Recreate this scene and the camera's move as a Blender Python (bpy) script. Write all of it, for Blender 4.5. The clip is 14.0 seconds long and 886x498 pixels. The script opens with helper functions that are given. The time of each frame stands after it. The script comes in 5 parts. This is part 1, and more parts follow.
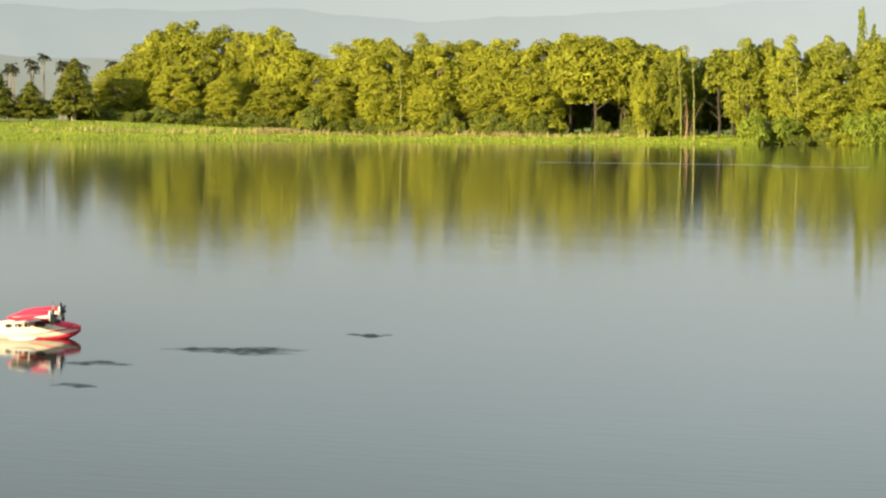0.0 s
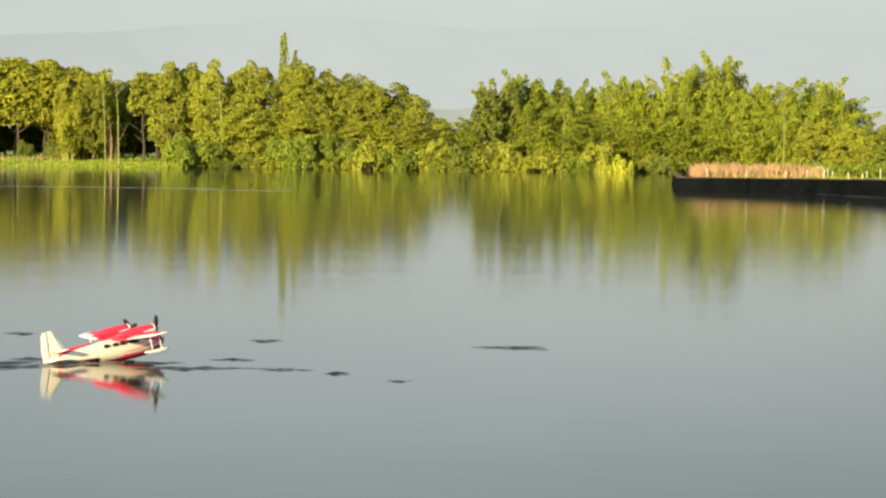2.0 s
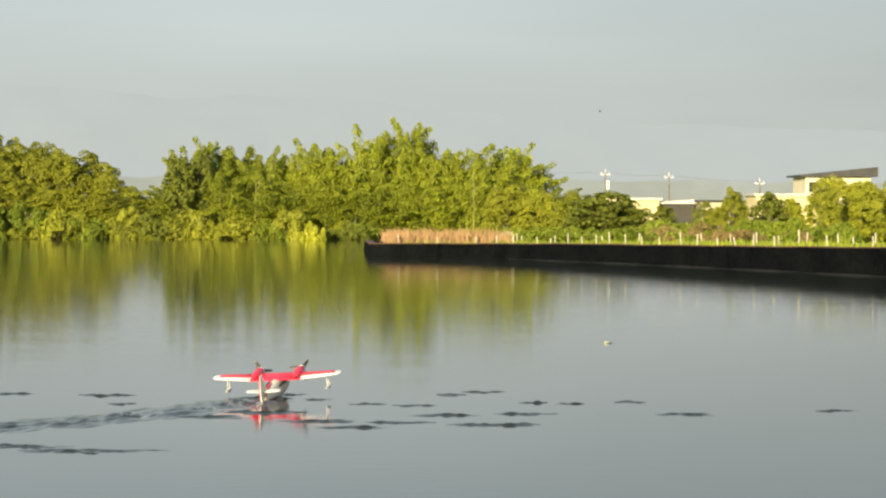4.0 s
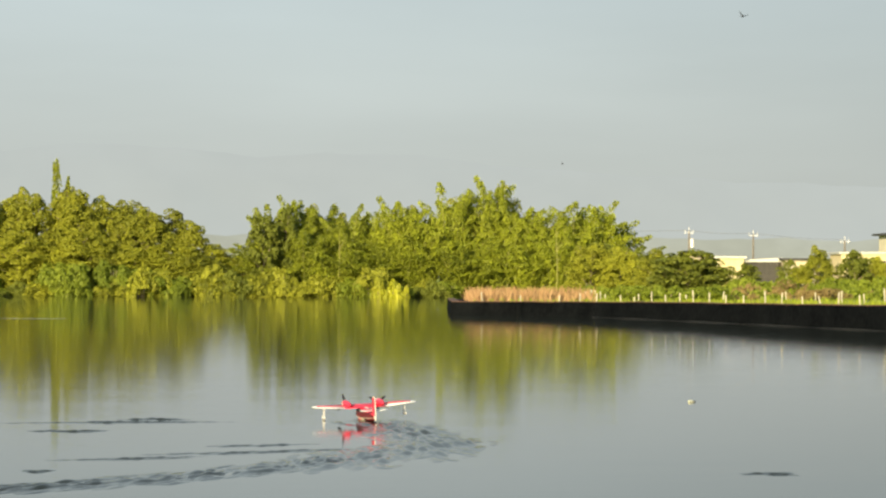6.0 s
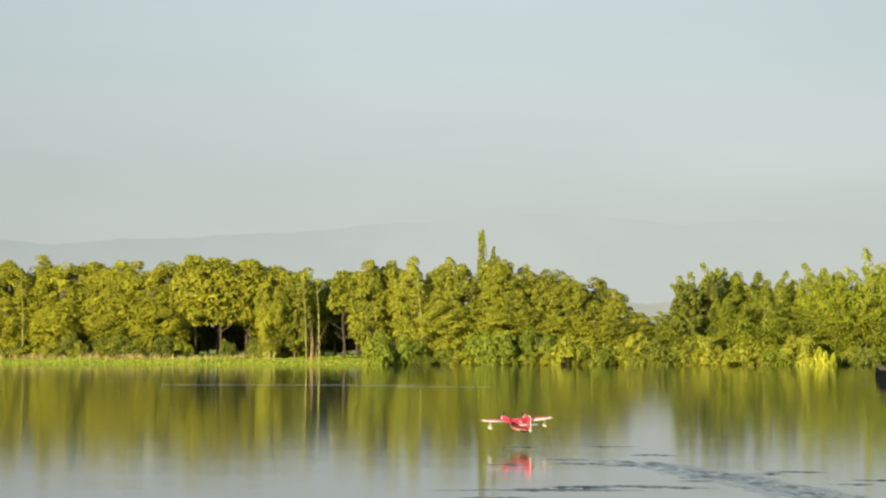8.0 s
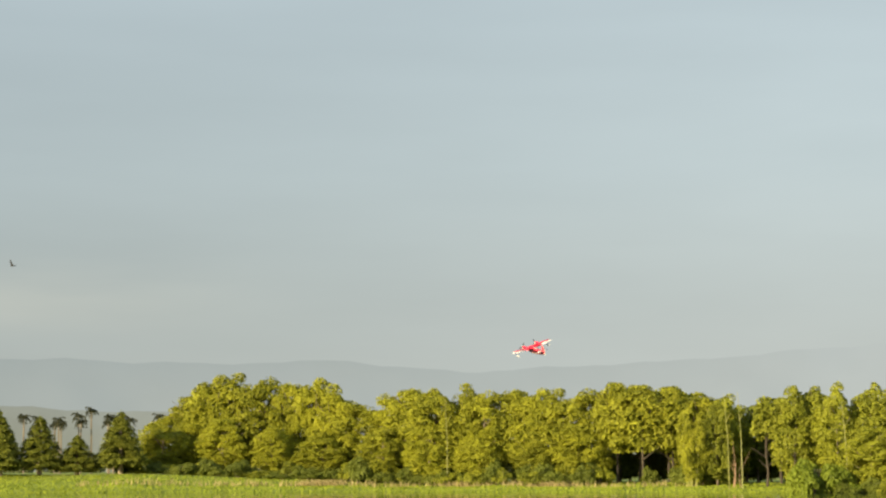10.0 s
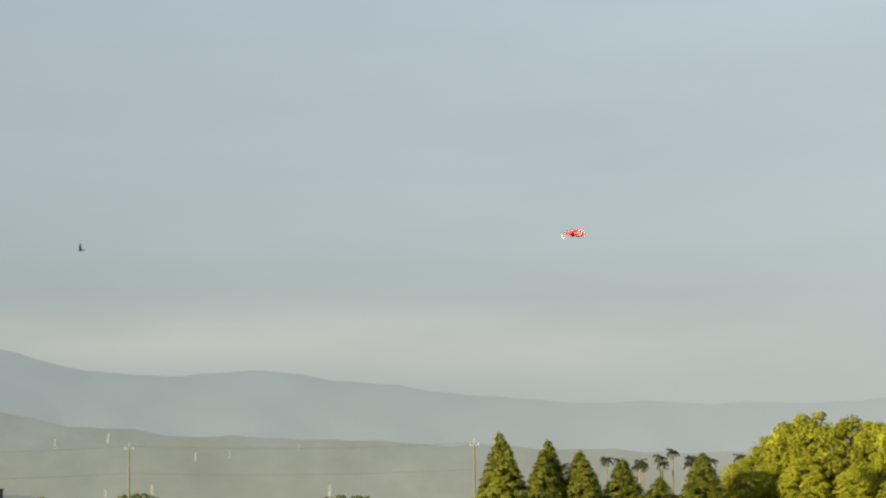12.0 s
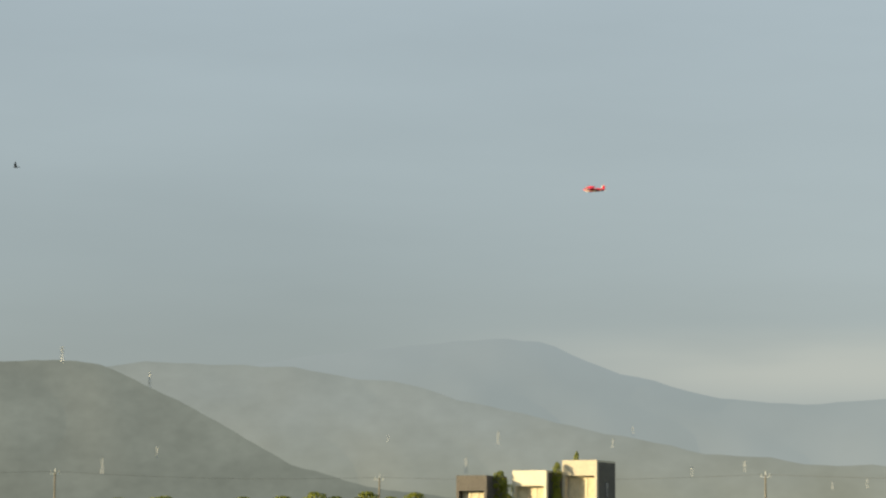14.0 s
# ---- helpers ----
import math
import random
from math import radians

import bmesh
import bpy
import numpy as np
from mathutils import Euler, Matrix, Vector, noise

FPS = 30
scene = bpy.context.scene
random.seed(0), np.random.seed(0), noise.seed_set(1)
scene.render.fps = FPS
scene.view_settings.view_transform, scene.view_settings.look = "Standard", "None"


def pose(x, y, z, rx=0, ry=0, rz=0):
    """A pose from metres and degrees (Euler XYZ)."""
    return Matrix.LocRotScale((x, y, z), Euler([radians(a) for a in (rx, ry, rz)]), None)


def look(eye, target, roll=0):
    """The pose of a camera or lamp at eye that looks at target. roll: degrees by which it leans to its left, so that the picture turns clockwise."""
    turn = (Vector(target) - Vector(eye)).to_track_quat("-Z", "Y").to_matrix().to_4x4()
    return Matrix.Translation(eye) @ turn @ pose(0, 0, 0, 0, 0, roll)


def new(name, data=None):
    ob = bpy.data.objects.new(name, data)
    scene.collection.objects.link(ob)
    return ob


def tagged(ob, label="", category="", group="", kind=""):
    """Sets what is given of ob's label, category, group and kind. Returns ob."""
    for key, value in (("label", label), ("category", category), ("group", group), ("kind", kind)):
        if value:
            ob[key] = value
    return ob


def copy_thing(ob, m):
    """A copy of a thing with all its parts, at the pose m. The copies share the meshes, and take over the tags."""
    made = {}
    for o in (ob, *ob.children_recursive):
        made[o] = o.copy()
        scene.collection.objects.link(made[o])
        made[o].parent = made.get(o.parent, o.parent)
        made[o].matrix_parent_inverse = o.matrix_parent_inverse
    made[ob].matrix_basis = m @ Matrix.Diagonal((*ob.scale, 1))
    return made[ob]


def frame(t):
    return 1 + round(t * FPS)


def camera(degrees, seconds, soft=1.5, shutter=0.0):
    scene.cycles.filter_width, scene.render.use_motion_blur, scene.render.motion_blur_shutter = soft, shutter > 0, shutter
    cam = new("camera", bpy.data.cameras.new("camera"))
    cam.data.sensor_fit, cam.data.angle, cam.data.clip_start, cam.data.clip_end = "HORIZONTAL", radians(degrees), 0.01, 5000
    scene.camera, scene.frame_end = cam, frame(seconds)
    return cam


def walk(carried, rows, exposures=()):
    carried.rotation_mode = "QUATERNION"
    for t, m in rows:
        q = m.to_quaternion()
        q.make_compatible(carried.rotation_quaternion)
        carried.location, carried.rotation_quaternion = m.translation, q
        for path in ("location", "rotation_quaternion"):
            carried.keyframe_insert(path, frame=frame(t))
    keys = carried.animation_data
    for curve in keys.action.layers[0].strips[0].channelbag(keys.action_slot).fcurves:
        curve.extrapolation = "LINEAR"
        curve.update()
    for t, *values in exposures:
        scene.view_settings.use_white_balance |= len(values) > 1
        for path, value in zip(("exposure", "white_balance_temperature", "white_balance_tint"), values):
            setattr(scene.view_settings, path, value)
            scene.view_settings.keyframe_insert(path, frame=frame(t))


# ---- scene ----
# the camera stands on the near bank and pans after the plane: seconds, yaw to the right, pitch up, lean
EYE = (0.0, 0.0, 2.1)
cam = camera(21.66, 14.0, soft=2.3)
PATH = [
    (0.0, -19.190, -3.176, 0.362), (0.5, -15.659, -3.041, 0.740), (1.0, -12.204, -2.964, 0.810),
    (1.5, -8.453, -2.720, 0.807), (2.0, -5.033, -2.477, 0.617), (2.5, -2.255, -2.238, 0.392),
    (3.0, 0.000, -1.730, 0.200), (3.5, 1.599, -1.168, 0.144), (3.7, 2.050, -0.996, 0.141),
    (4.75, 3.0, -0.30, 0.13), (5.8, 1.159, 0.451, 0.124), (6.0, 0.484, 0.661, 0.200),
    (6.5, -1.644, 1.169, 0.141), (7.0, -4.296, 1.576, 0.097), (7.5, -7.150, 1.929, 0.030),
    (8.0, -9.970, 2.330, -0.020), (8.2, -11.047, 2.527, 0.0), (10.3, -22.222, 5.963, -0.234),
    (10.5, -23.567, 6.238, -0.348), (11.0, -27.042, 6.670, -0.451), (11.5, -30.741, 6.723, -0.578),
    (12.0, -34.548, 6.572, -0.712), (12.5, -38.373, 6.459, -0.452), (13.0, -42.281, 6.570, -0.089),
    (13.5, -46.299, 6.893, 0.226), (14.0, -50.242, 7.296, 0.448)]
EXPOSURES = [(0.0, 0.84), (1.0, 0.74), (2.5, 0.75), (3.5, 0.64), (6.5, 0.56), (7.0, 0.58), (8.0, 0.62), (10.5, 0.50), (12.3, 0.56), (13.2, 0.49), (14.0, 0.48)]
walk(cam, [(t, pose(*EYE, 90 + pitch, 0, -yaw) @ pose(0, 0, 0, 0, 0, lean)) for t, yaw, pitch, lean in PATH], EXPOSURES)

# ---- world and sun ----
SUN_AZIMUTH, SUN_HEIGHT = 204.0, 12.0


def make_world():
    world = bpy.data.worlds.new("sky")
    scene.world = world
    world.use_nodes = True
    nt = world.node_tree
    nt.nodes.clear()
    out = nt.nodes.new("ShaderNodeOutputWorld")
    back = nt.nodes.new("ShaderNodeBackground")
    sky = nt.nodes.new("ShaderNodeTexSky")
    sky.sky_type, sky.sun_disc = "NISHITA", False
    sky.sun_elevation, sky.sun_rotation = radians(SUN_HEIGHT), radians(SUN_AZIMUTH)
    sky.dust_density, sky.air_density = 4.0, 1.0
    scaled = nt.nodes.new("ShaderNodeVectorMath")
    scaled.operation = "SCALE"
    scaled.inputs["Scale"].default_value = 0.10
    nt.links.new(sky.outputs[0], scaled.inputs[0])
    coord = nt.nodes.new("ShaderNodeTexCoord")
    split = nt.nodes.new("ShaderNodeSeparateXYZ")
    nt.links.new(coord.outputs["Generated"], split.inputs[0])
    # thin high haze: paler to the right of the pond, greyer over the hills
    ramps = []
    for rows in (((0.0, (0.255, 0.275, 0.245)), (0.05, (0.246, 0.278, 0.268)), (0.12, (0.263, 0.310, 0.320)), (0.25, (0.305, 0.365, 0.395)), (1.0, (0.28, 0.36, 0.44))),
                 ((0.0, (0.440, 0.462, 0.424)), (0.06, (0.412, 0.448, 0.436)), (0.13, (0.395, 0.452, 0.462)), (0.25, (0.372, 0.438, 0.464)), (1.0, (0.28, 0.36, 0.44)))):
        ramp = nt.nodes.new("ShaderNodeValToRGB")
        for k, (at, c) in enumerate(rows):
            e = ramp.color_ramp.elements[k] if k < 2 else ramp.color_ramp.elements.new(at)
            e.position, e.color = at, (*c, 1)
        nt.links.new(split.outputs["Z"], ramp.inputs[0])
        ramps.append(ramp)
    side = nt.nodes.new("ShaderNodeMapRange")
    side.inputs["From Min"].default_value, side.inputs["From Max"].default_value = -0.80, -0.20
    nt.links.new(split.outputs["X"], side.inputs["Value"])
    veil = nt.nodes.new("ShaderNodeMix")
    veil.data_type = "RGBA"
    nt.links.new(side.outputs[0], veil.inputs["Factor"])
    nt.links.new(ramps[0].outputs[0], veil.inputs[6])
    nt.links.new(ramps[1].outputs[0], veil.inputs[7])
    # long flat cloud streaks
    mapping = nt.nodes.new("ShaderNodeMapping")
    mapping.inputs["Scale"].default_value = (2.0, 2.0, 11.0)
    clouds = nt.nodes.new("ShaderNodeTexNoise")
    clouds.inputs["Scale"].default_value, clouds.inputs["Detail"].default_value = 1.6, 5.0
    nt.links.new(coord.outputs["Generated"], mapping.inputs[0])
    nt.links.new(mapping.outputs[0], clouds.inputs["Vector"])
    spread = nt.nodes.new("ShaderNodeMapRange")
    spread.inputs["From Min"].default_value, spread.inputs["From Max"].default_value = 0.3, 0.7
    spread.inputs["To Min"].default_value, spread.inputs["To Max"].default_value = 0.94, 1.06
    nt.links.new(clouds.outputs[0], spread.inputs["Value"])
    haze = nt.nodes.new("ShaderNodeVectorMath")
    haze.operation = "SCALE"
    nt.links.new(veil.outputs[2], haze.inputs[0])
    # the haze thins away from the sunlit side
    east = nt.nodes.new("ShaderNodeMapRange")
    east.inputs["From Min"].default_value, east.inputs["From Max"].default_value = -0.05, 0.25
    east.inputs["To Min"].default_value, east.inputs["To Max"].default_value = 1.0, 0.87
    nt.links.new(split.outputs["X"], east.inputs["Value"])
    weaker = nt.nodes.new("ShaderNodeMath")
    weaker.operation = "MULTIPLY"
    nt.links.new(spread.outputs[0], weaker.inputs[0])
    nt.links.new(east.outputs[0], weaker.inputs[1])
    nt.links.new(weaker.outputs[0], haze.inputs["Scale"])
    # a long low cloud bank over the hills, lit warm by the sun
    def soft(source, a, b):
        n = nt.nodes.new("ShaderNodeMapRange")
        n.interpolation_type = "SMOOTHSTEP"
        n.inputs["From Min"].default_value, n.inputs["From Max"].default_value = a, b
        nt.links.new(source, n.inputs["Value"])
        return n.outputs[0]

    def times(p, q):
        n = nt.nodes.new("ShaderNodeMath")
        n.operation = "MULTIPLY"
        nt.links.new(p, n.inputs[0])
        if isinstance(q, float):
            n.inputs[1].default_value = q
        else:
            nt.links.new(q, n.inputs[1])
        return n.outputs[0]

    bank = times(times(soft(split.outputs["Z"], 0.052, 0.075), soft(split.outputs["Z"], 0.098, 0.080)),
                 times(soft(split.outputs["X"], -0.80, -0.66), soft(split.outputs["X"], -0.38, -0.52)))
    bank = times(bank, soft(clouds.outputs[0], 0.25, 0.6))
    lit = nt.nodes.new("ShaderNodeMix")
    lit.data_type = "RGBA"
    lit.inputs[7].default_value = (0.44, 0.45, 0.40, 1)
    nt.links.new(times(bank, 0.6), lit.inputs["Factor"])
    nt.links.new(haze.outputs[0], lit.inputs[6])
    mix = nt.nodes.new("ShaderNodeMix")
    mix.data_type = "RGBA"
    mix.inputs["Factor"].default_value = 0.85
    nt.links.new(scaled.outputs[0], mix.inputs[6])
    nt.links.new(lit.outputs[2], mix.inputs[7])
    nt.links.new(mix.outputs[2], back.inputs[0])
    nt.links.new(back.outputs[0], out.inputs[0])


def make_sun():
    data = bpy.data.lights.new("sun", "SUN")
    data.energy, data.angle, data.color = 5.0, radians(0.6), (1.0, 0.82, 0.49)
    ob = new("sun", data)
    a, h = radians(SUN_AZIMUTH), radians(SUN_HEIGHT)
    at = Vector((math.sin(a) * math.cos(h), math.cos(a) * math.cos(h), math.sin(h))) * 300
    ob.matrix_world = look(at, (0, 0, 0))


make_world()
make_sun()


# ---- materials ----
def surface(name, dark, light, scale=3.0, rough=0.7, bump=0.0, metal=0.0, fine=8.0, island=0.0, through_light=0.0, spec=0.5, glow=0.0, stretch=(1, 1, 1)):
    """Two-scale noise between two colours, with relief; island varies pieces of one mesh, through_light lets leaves shine."""
    m = bpy.data.materials.new(name)
    m.use_nodes = True
    nt = m.node_tree
    nt.nodes.clear()
    out = nt.nodes.new("ShaderNodeOutputMaterial")
    sh = nt.nodes.new("ShaderNodeBsdfPrincipled")
    sh.inputs["Roughness"].default_value, sh.inputs["Metallic"].default_value = rough, metal
    sh.inputs["Specular IOR Level"].default_value = spec
    coord = nt.nodes.new("ShaderNodeTexCoord")
    mapping = nt.nodes.new("ShaderNodeMapping")
    mapping.inputs["Scale"].default_value = stretch
    nt.links.new(coord.outputs["Object"], mapping.inputs[0])
    big = nt.nodes.new("ShaderNodeTexNoise")
    big.inputs["Scale"].default_value, big.inputs["Detail"].default_value = scale, 4
    small = nt.nodes.new("ShaderNodeTexNoise")
    small.inputs["Scale"].default_value, small.inputs["Detail"].default_value = scale * fine, 3
    for n in (big, small):
        nt.links.new(mapping.outputs[0], n.inputs["Vector"])
    add = nt.nodes.new("ShaderNodeMath")
    add.operation = "ADD"
    nt.links.new(big.outputs[0], add.inputs[0])
    nt.links.new(small.outputs[0], add.inputs[1])
    value = add.outputs[0]
    low, high = 0.7, 1.3
    if island:
        geo = nt.nodes.new("ShaderNodeNewGeometry")
        more = nt.nodes.new("ShaderNodeMath")
        more.operation, more.inputs[1].default_value = "MULTIPLY_ADD", island
        nt.links.new(geo.outputs["Random Per Island"], more.inputs[0])
        nt.links.new(value, more.inputs[2])
        info = nt.nodes.new("ShaderNodeObjectInfo")
        last = nt.nodes.new("ShaderNodeMath")
        last.operation, last.inputs[1].default_value = "MULTIPLY_ADD", island * 0.8
        nt.links.new(info.outputs["Random"], last.inputs[0])
        nt.links.new(more.outputs[0], last.inputs[2])
        value = last.outputs[0]
        high += island * 1.4
    span = nt.nodes.new("ShaderNodeMapRange")
    span.inputs["From Min"].default_value, span.inputs["From Max"].default_value = low, high
    nt.links.new(value, span.inputs["Value"])
    mix = nt.nodes.new("ShaderNodeMix")
    mix.data_type = "RGBA"
    mix.inputs[6].default_value, mix.inputs[7].default_value = (*dark, 1), (*light, 1)
    nt.links.new(span.outputs[0], mix.inputs["Factor"])
    nt.links.new(mix.outputs[2], sh.inputs["Base Color"])
    if bump:
        b = nt.nodes.new("ShaderNodeBump")
        b.inputs["Strength"].default_value, b.inputs["Distance"].default_value = 1.0, bump
        nt.links.new(small.outputs[0], b.inputs["Height"])
        nt.links.new(b.outputs[0], sh.inputs["Normal"])
    last_shader = sh.outputs[0]
    if through_light:
        tr = nt.nodes.new("ShaderNodeBsdfTranslucent")
        nt.links.new(mix.outputs[2], tr.inputs[0])
        ms = nt.nodes.new("ShaderNodeMixShader")
        ms.inputs[0].default_value = through_light
        nt.links.new(sh.outputs[0], ms.inputs[1])
        nt.links.new(tr.outputs[0], ms.inputs[2])
        last_shader = ms.outputs[0]
    if glow:
        nt.links.new(mix.outputs[2], sh.inputs["Emission Color"])
        sh.inputs["Emission Strength"].default_value = glow
    nt.links.new(last_shader, out.inputs[0])
    return m


def water_material(name, rough, waves):
    """Murky pond water: dark body, mirror-like skin; waves: rows of (scale, stretch x, stretch y, height)."""
    m = bpy.data.materials.new(name)
    m.use_nodes = True
    nt = m.node_tree
    sh = nt.nodes["Principled BSDF"]
    sh.inputs["Base Color"].default_value = (0.020, 0.026, 0.020, 1)
    sh.inputs["Roughness"].default_value, sh.inputs["IOR"].default_value = rough, 1.333
    coord = nt.nodes.new("ShaderNodeTexCoord")
    normal = None
    for scale, sx, sy, height in waves:
        mapping = nt.nodes.new("ShaderNodeMapping")
        mapping.inputs["Scale"].default_value = (sx, sy, 1)
        n = nt.nodes.new("ShaderNodeTexNoise")
        n.inputs["Scale"].default_value, n.inputs["Detail"].default_value = scale, 2
        b = nt.nodes.new("ShaderNodeBump")
        b.inputs["Strength"].default_value, b.inputs["Distance"].default_value = 1.0, height
        nt.links.new(coord.outputs["Object"], mapping.inputs[0])
        nt.links.new(mapping.outputs[0], n.inputs["Vector"])
        nt.links.new(n.outputs[0], b.inputs["Height"])
        if normal:
            nt.links.new(normal, b.inputs["Normal"])
        normal = b.outputs[0]
    nt.links.new(normal, sh.inputs["Normal"])
    return m


M_WATER = water_material("pond_water", 0.050, ((0.30, 0.6, 1.6, 0.003), (7.0, 0.30, 1.4, 0.0012)))
M_GRASS = surface("bank_grass", (0.16, 0.22, 0.014), (0.36, 0.41, 0.032), 0.25, 0.9, 0.05)
M_BLADES = surface("grass_blades", (0.18, 0.25, 0.015), (0.38, 0.44, 0.035), 0.4, 0.8, island=0.5, through_light=0.25)
M_DRY = surface("dry_grass", (0.34, 0.19, 0.085), (0.60, 0.40, 0.21), 0.8, 0.9, island=0.5, through_light=0.2)
M_STRAW = surface("straw_grass", (0.34, 0.27, 0.10), (0.60, 0.49, 0.24), 0.8, 0.9, island=0.5, through_light=0.2)
M_BRUSH = surface("dry_brush", (0.20, 0.15, 0.05), (0.40, 0.30, 0.12), 0.8, 0.9, island=0.5, through_light=0.2)
M_LEAF_YELLOW = surface("yellow_green_leaves", (0.088, 0.106, 0.009), (0.54, 0.54, 0.040), 0.45, 0.6, island=0.40, through_light=0.14, spec=0.3)
M_LEAF_MID = surface("mid_green_leaves", (0.042, 0.062, 0.008), (0.47, 0.49, 0.040), 0.5, 0.55, island=0.45, through_light=0.14, spec=0.3)
M_LEAF_BAMBOO = surface("bamboo_leaves", (0.036, 0.060, 0.008), (0.44, 0.50, 0.038), 0.5, 0.5, island=0.45, through_light=0.14, spec=0.3)
M_LEAF_FRESH = surface("fresh_green_leaves", (0.105, 0.155, 0.015), (0.34, 0.41, 0.040), 0.6, 0.55, island=0.45, through_light=0.28, spec=0.3)
M_LEAF_DARK = surface("dark_leaves", (0.075, 0.10, 0.012), (0.23, 0.265, 0.034), 0.6, 0.6, island=0.45, through_light=0.14, spec=0.3)
M_LEAF_CONIFER = surface("conifer_needles", (0.085, 0.105, 0.014), (0.31, 0.33, 0.045), 0.8, 0.7, island=0.4, through_light=0.15, spec=0.2)
M_LEAF_PALM = surface("dark_palm_fronds", (0.045, 0.050, 0.030), (0.10, 0.105, 0.06), 0.8, 0.7, island=0.4, through_light=0.1, spec=0.2)
M_LEAF_LIME = surface("lime_leaves", (0.36, 0.40, 0.015), (0.72, 0.72, 0.06), 1.0, 0.5, island=0.4, through_light=0.3)
M_BARK = surface("bark", (0.16, 0.12, 0.08), (0.34, 0.28, 0.20), 4, 0.9, 0.02)
# bark with the deep shade under the crowns painted into its colour
M_BARK_SHADED = surface("shaded_bark", (0.05, 0.04, 0.03), (0.12, 0.095, 0.07), 4, 0.9, 0.02)
M_BARK_PALE = surface("pale_bark", (0.38, 0.30, 0.20), (0.60, 0.50, 0.36), 4, 0.9, 0.02)
M_TWIG = surface("dead_twigs", (0.34, 0.20, 0.12), (0.55, 0.36, 0.24), 3, 0.9)
M_CULM = surface("bamboo_culm", (0.26, 0.28, 0.06), (0.48, 0.46, 0.14), 3, 0.5)
M_LINER = surface("black_liner", (0.002, 0.0026, 0.0034), (0.008, 0.0095, 0.011), 0.6, 0.7, 0.01, spec=0.02)
M_EDGE_LINE = surface("pale_edge_line", (0.006, 0.008, 0.009), (0.045, 0.046, 0.046), 1.2, 0.8)
M_COPING = surface("rusty_coping", (0.05, 0.035, 0.025), (0.16, 0.08, 0.05), 1.0, 0.8, 0.01)
M_POST = surface("white_post", (0.42, 0.39, 0.30), (0.72, 0.68, 0.54), 6, 0.7)
M_SCUM_PALE = surface("clouded_plastic", (0.30, 0.33, 0.26), (0.62, 0.64, 0.55), 9, 0.4)
M_FOAM = surface("surface_scum", (0.22, 0.24, 0.20), (0.48, 0.50, 0.44), 1.5, 0.8)
M_CREAM = surface("cream_render", (0.58, 0.51, 0.38), (0.72, 0.64, 0.48), 0.6, 0.85, 0.003)
M_WHITE = surface("white_render", (0.68, 0.63, 0.48), (0.82, 0.77, 0.60), 0.6, 0.8, 0.003)
M_YELLOW_WALL = surface("yellow_render", (0.64, 0.55, 0.32), (0.80, 0.70, 0.44), 0.6, 0.85, 0.003)
M_GREY_WALL = surface("grey_cladding_and_shade", (0.075, 0.067, 0.058), (0.13, 0.115, 0.10), 0.6, 0.7, 0.003)
M_ROOF = surface("dark_roofing", (0.035, 0.038, 0.042), (0.085, 0.085, 0.088), 1.2, 0.7, 0.01)
M_METAL_ROOF = surface("pale_metal_roof", (0.55, 0.56, 0.54), (0.78, 0.78, 0.74), 0.8, 0.4, metal=0.2)
M_WINDOW = surface("window_glass", (0.02, 0.024, 0.028), (0.05, 0.055, 0.06), 0.8, 0.08)
M_CURTAIN = surface("curtained_glass", (0.55, 0.46, 0.28), (0.78, 0.68, 0.46), 1.5, 0.6)
M_FRAME = surface("dark_frame", (0.03, 0.03, 0.03), (0.07, 0.065, 0.06), 2, 0.5)
M_CONCRETE = surface("pole_concrete", (0.14, 0.12, 0.10), (0.26, 0.23, 0.19), 3, 0.85, 0.004)
M_INSULATOR = surface("white_ceramic", (0.62, 0.63, 0.62), (0.78, 0.78, 0.76), 3, 0.25)
M_STEEL = surface("galvanised_steel", (0.62, 0.64, 0.64), (0.82, 0.83, 0.82), 1, 0.45, metal=0.3)
# pylon steel dulled to grey by haze put into the colour
M_PYLON = surface("haze_grey_pylon_steel", (0.40, 0.42, 0.42), (0.55, 0.56, 0.55), 1, 0.6)
M_CABLE = surface("cable", (0.10, 0.10, 0.10), (0.17, 0.17, 0.16), 2, 0.6)


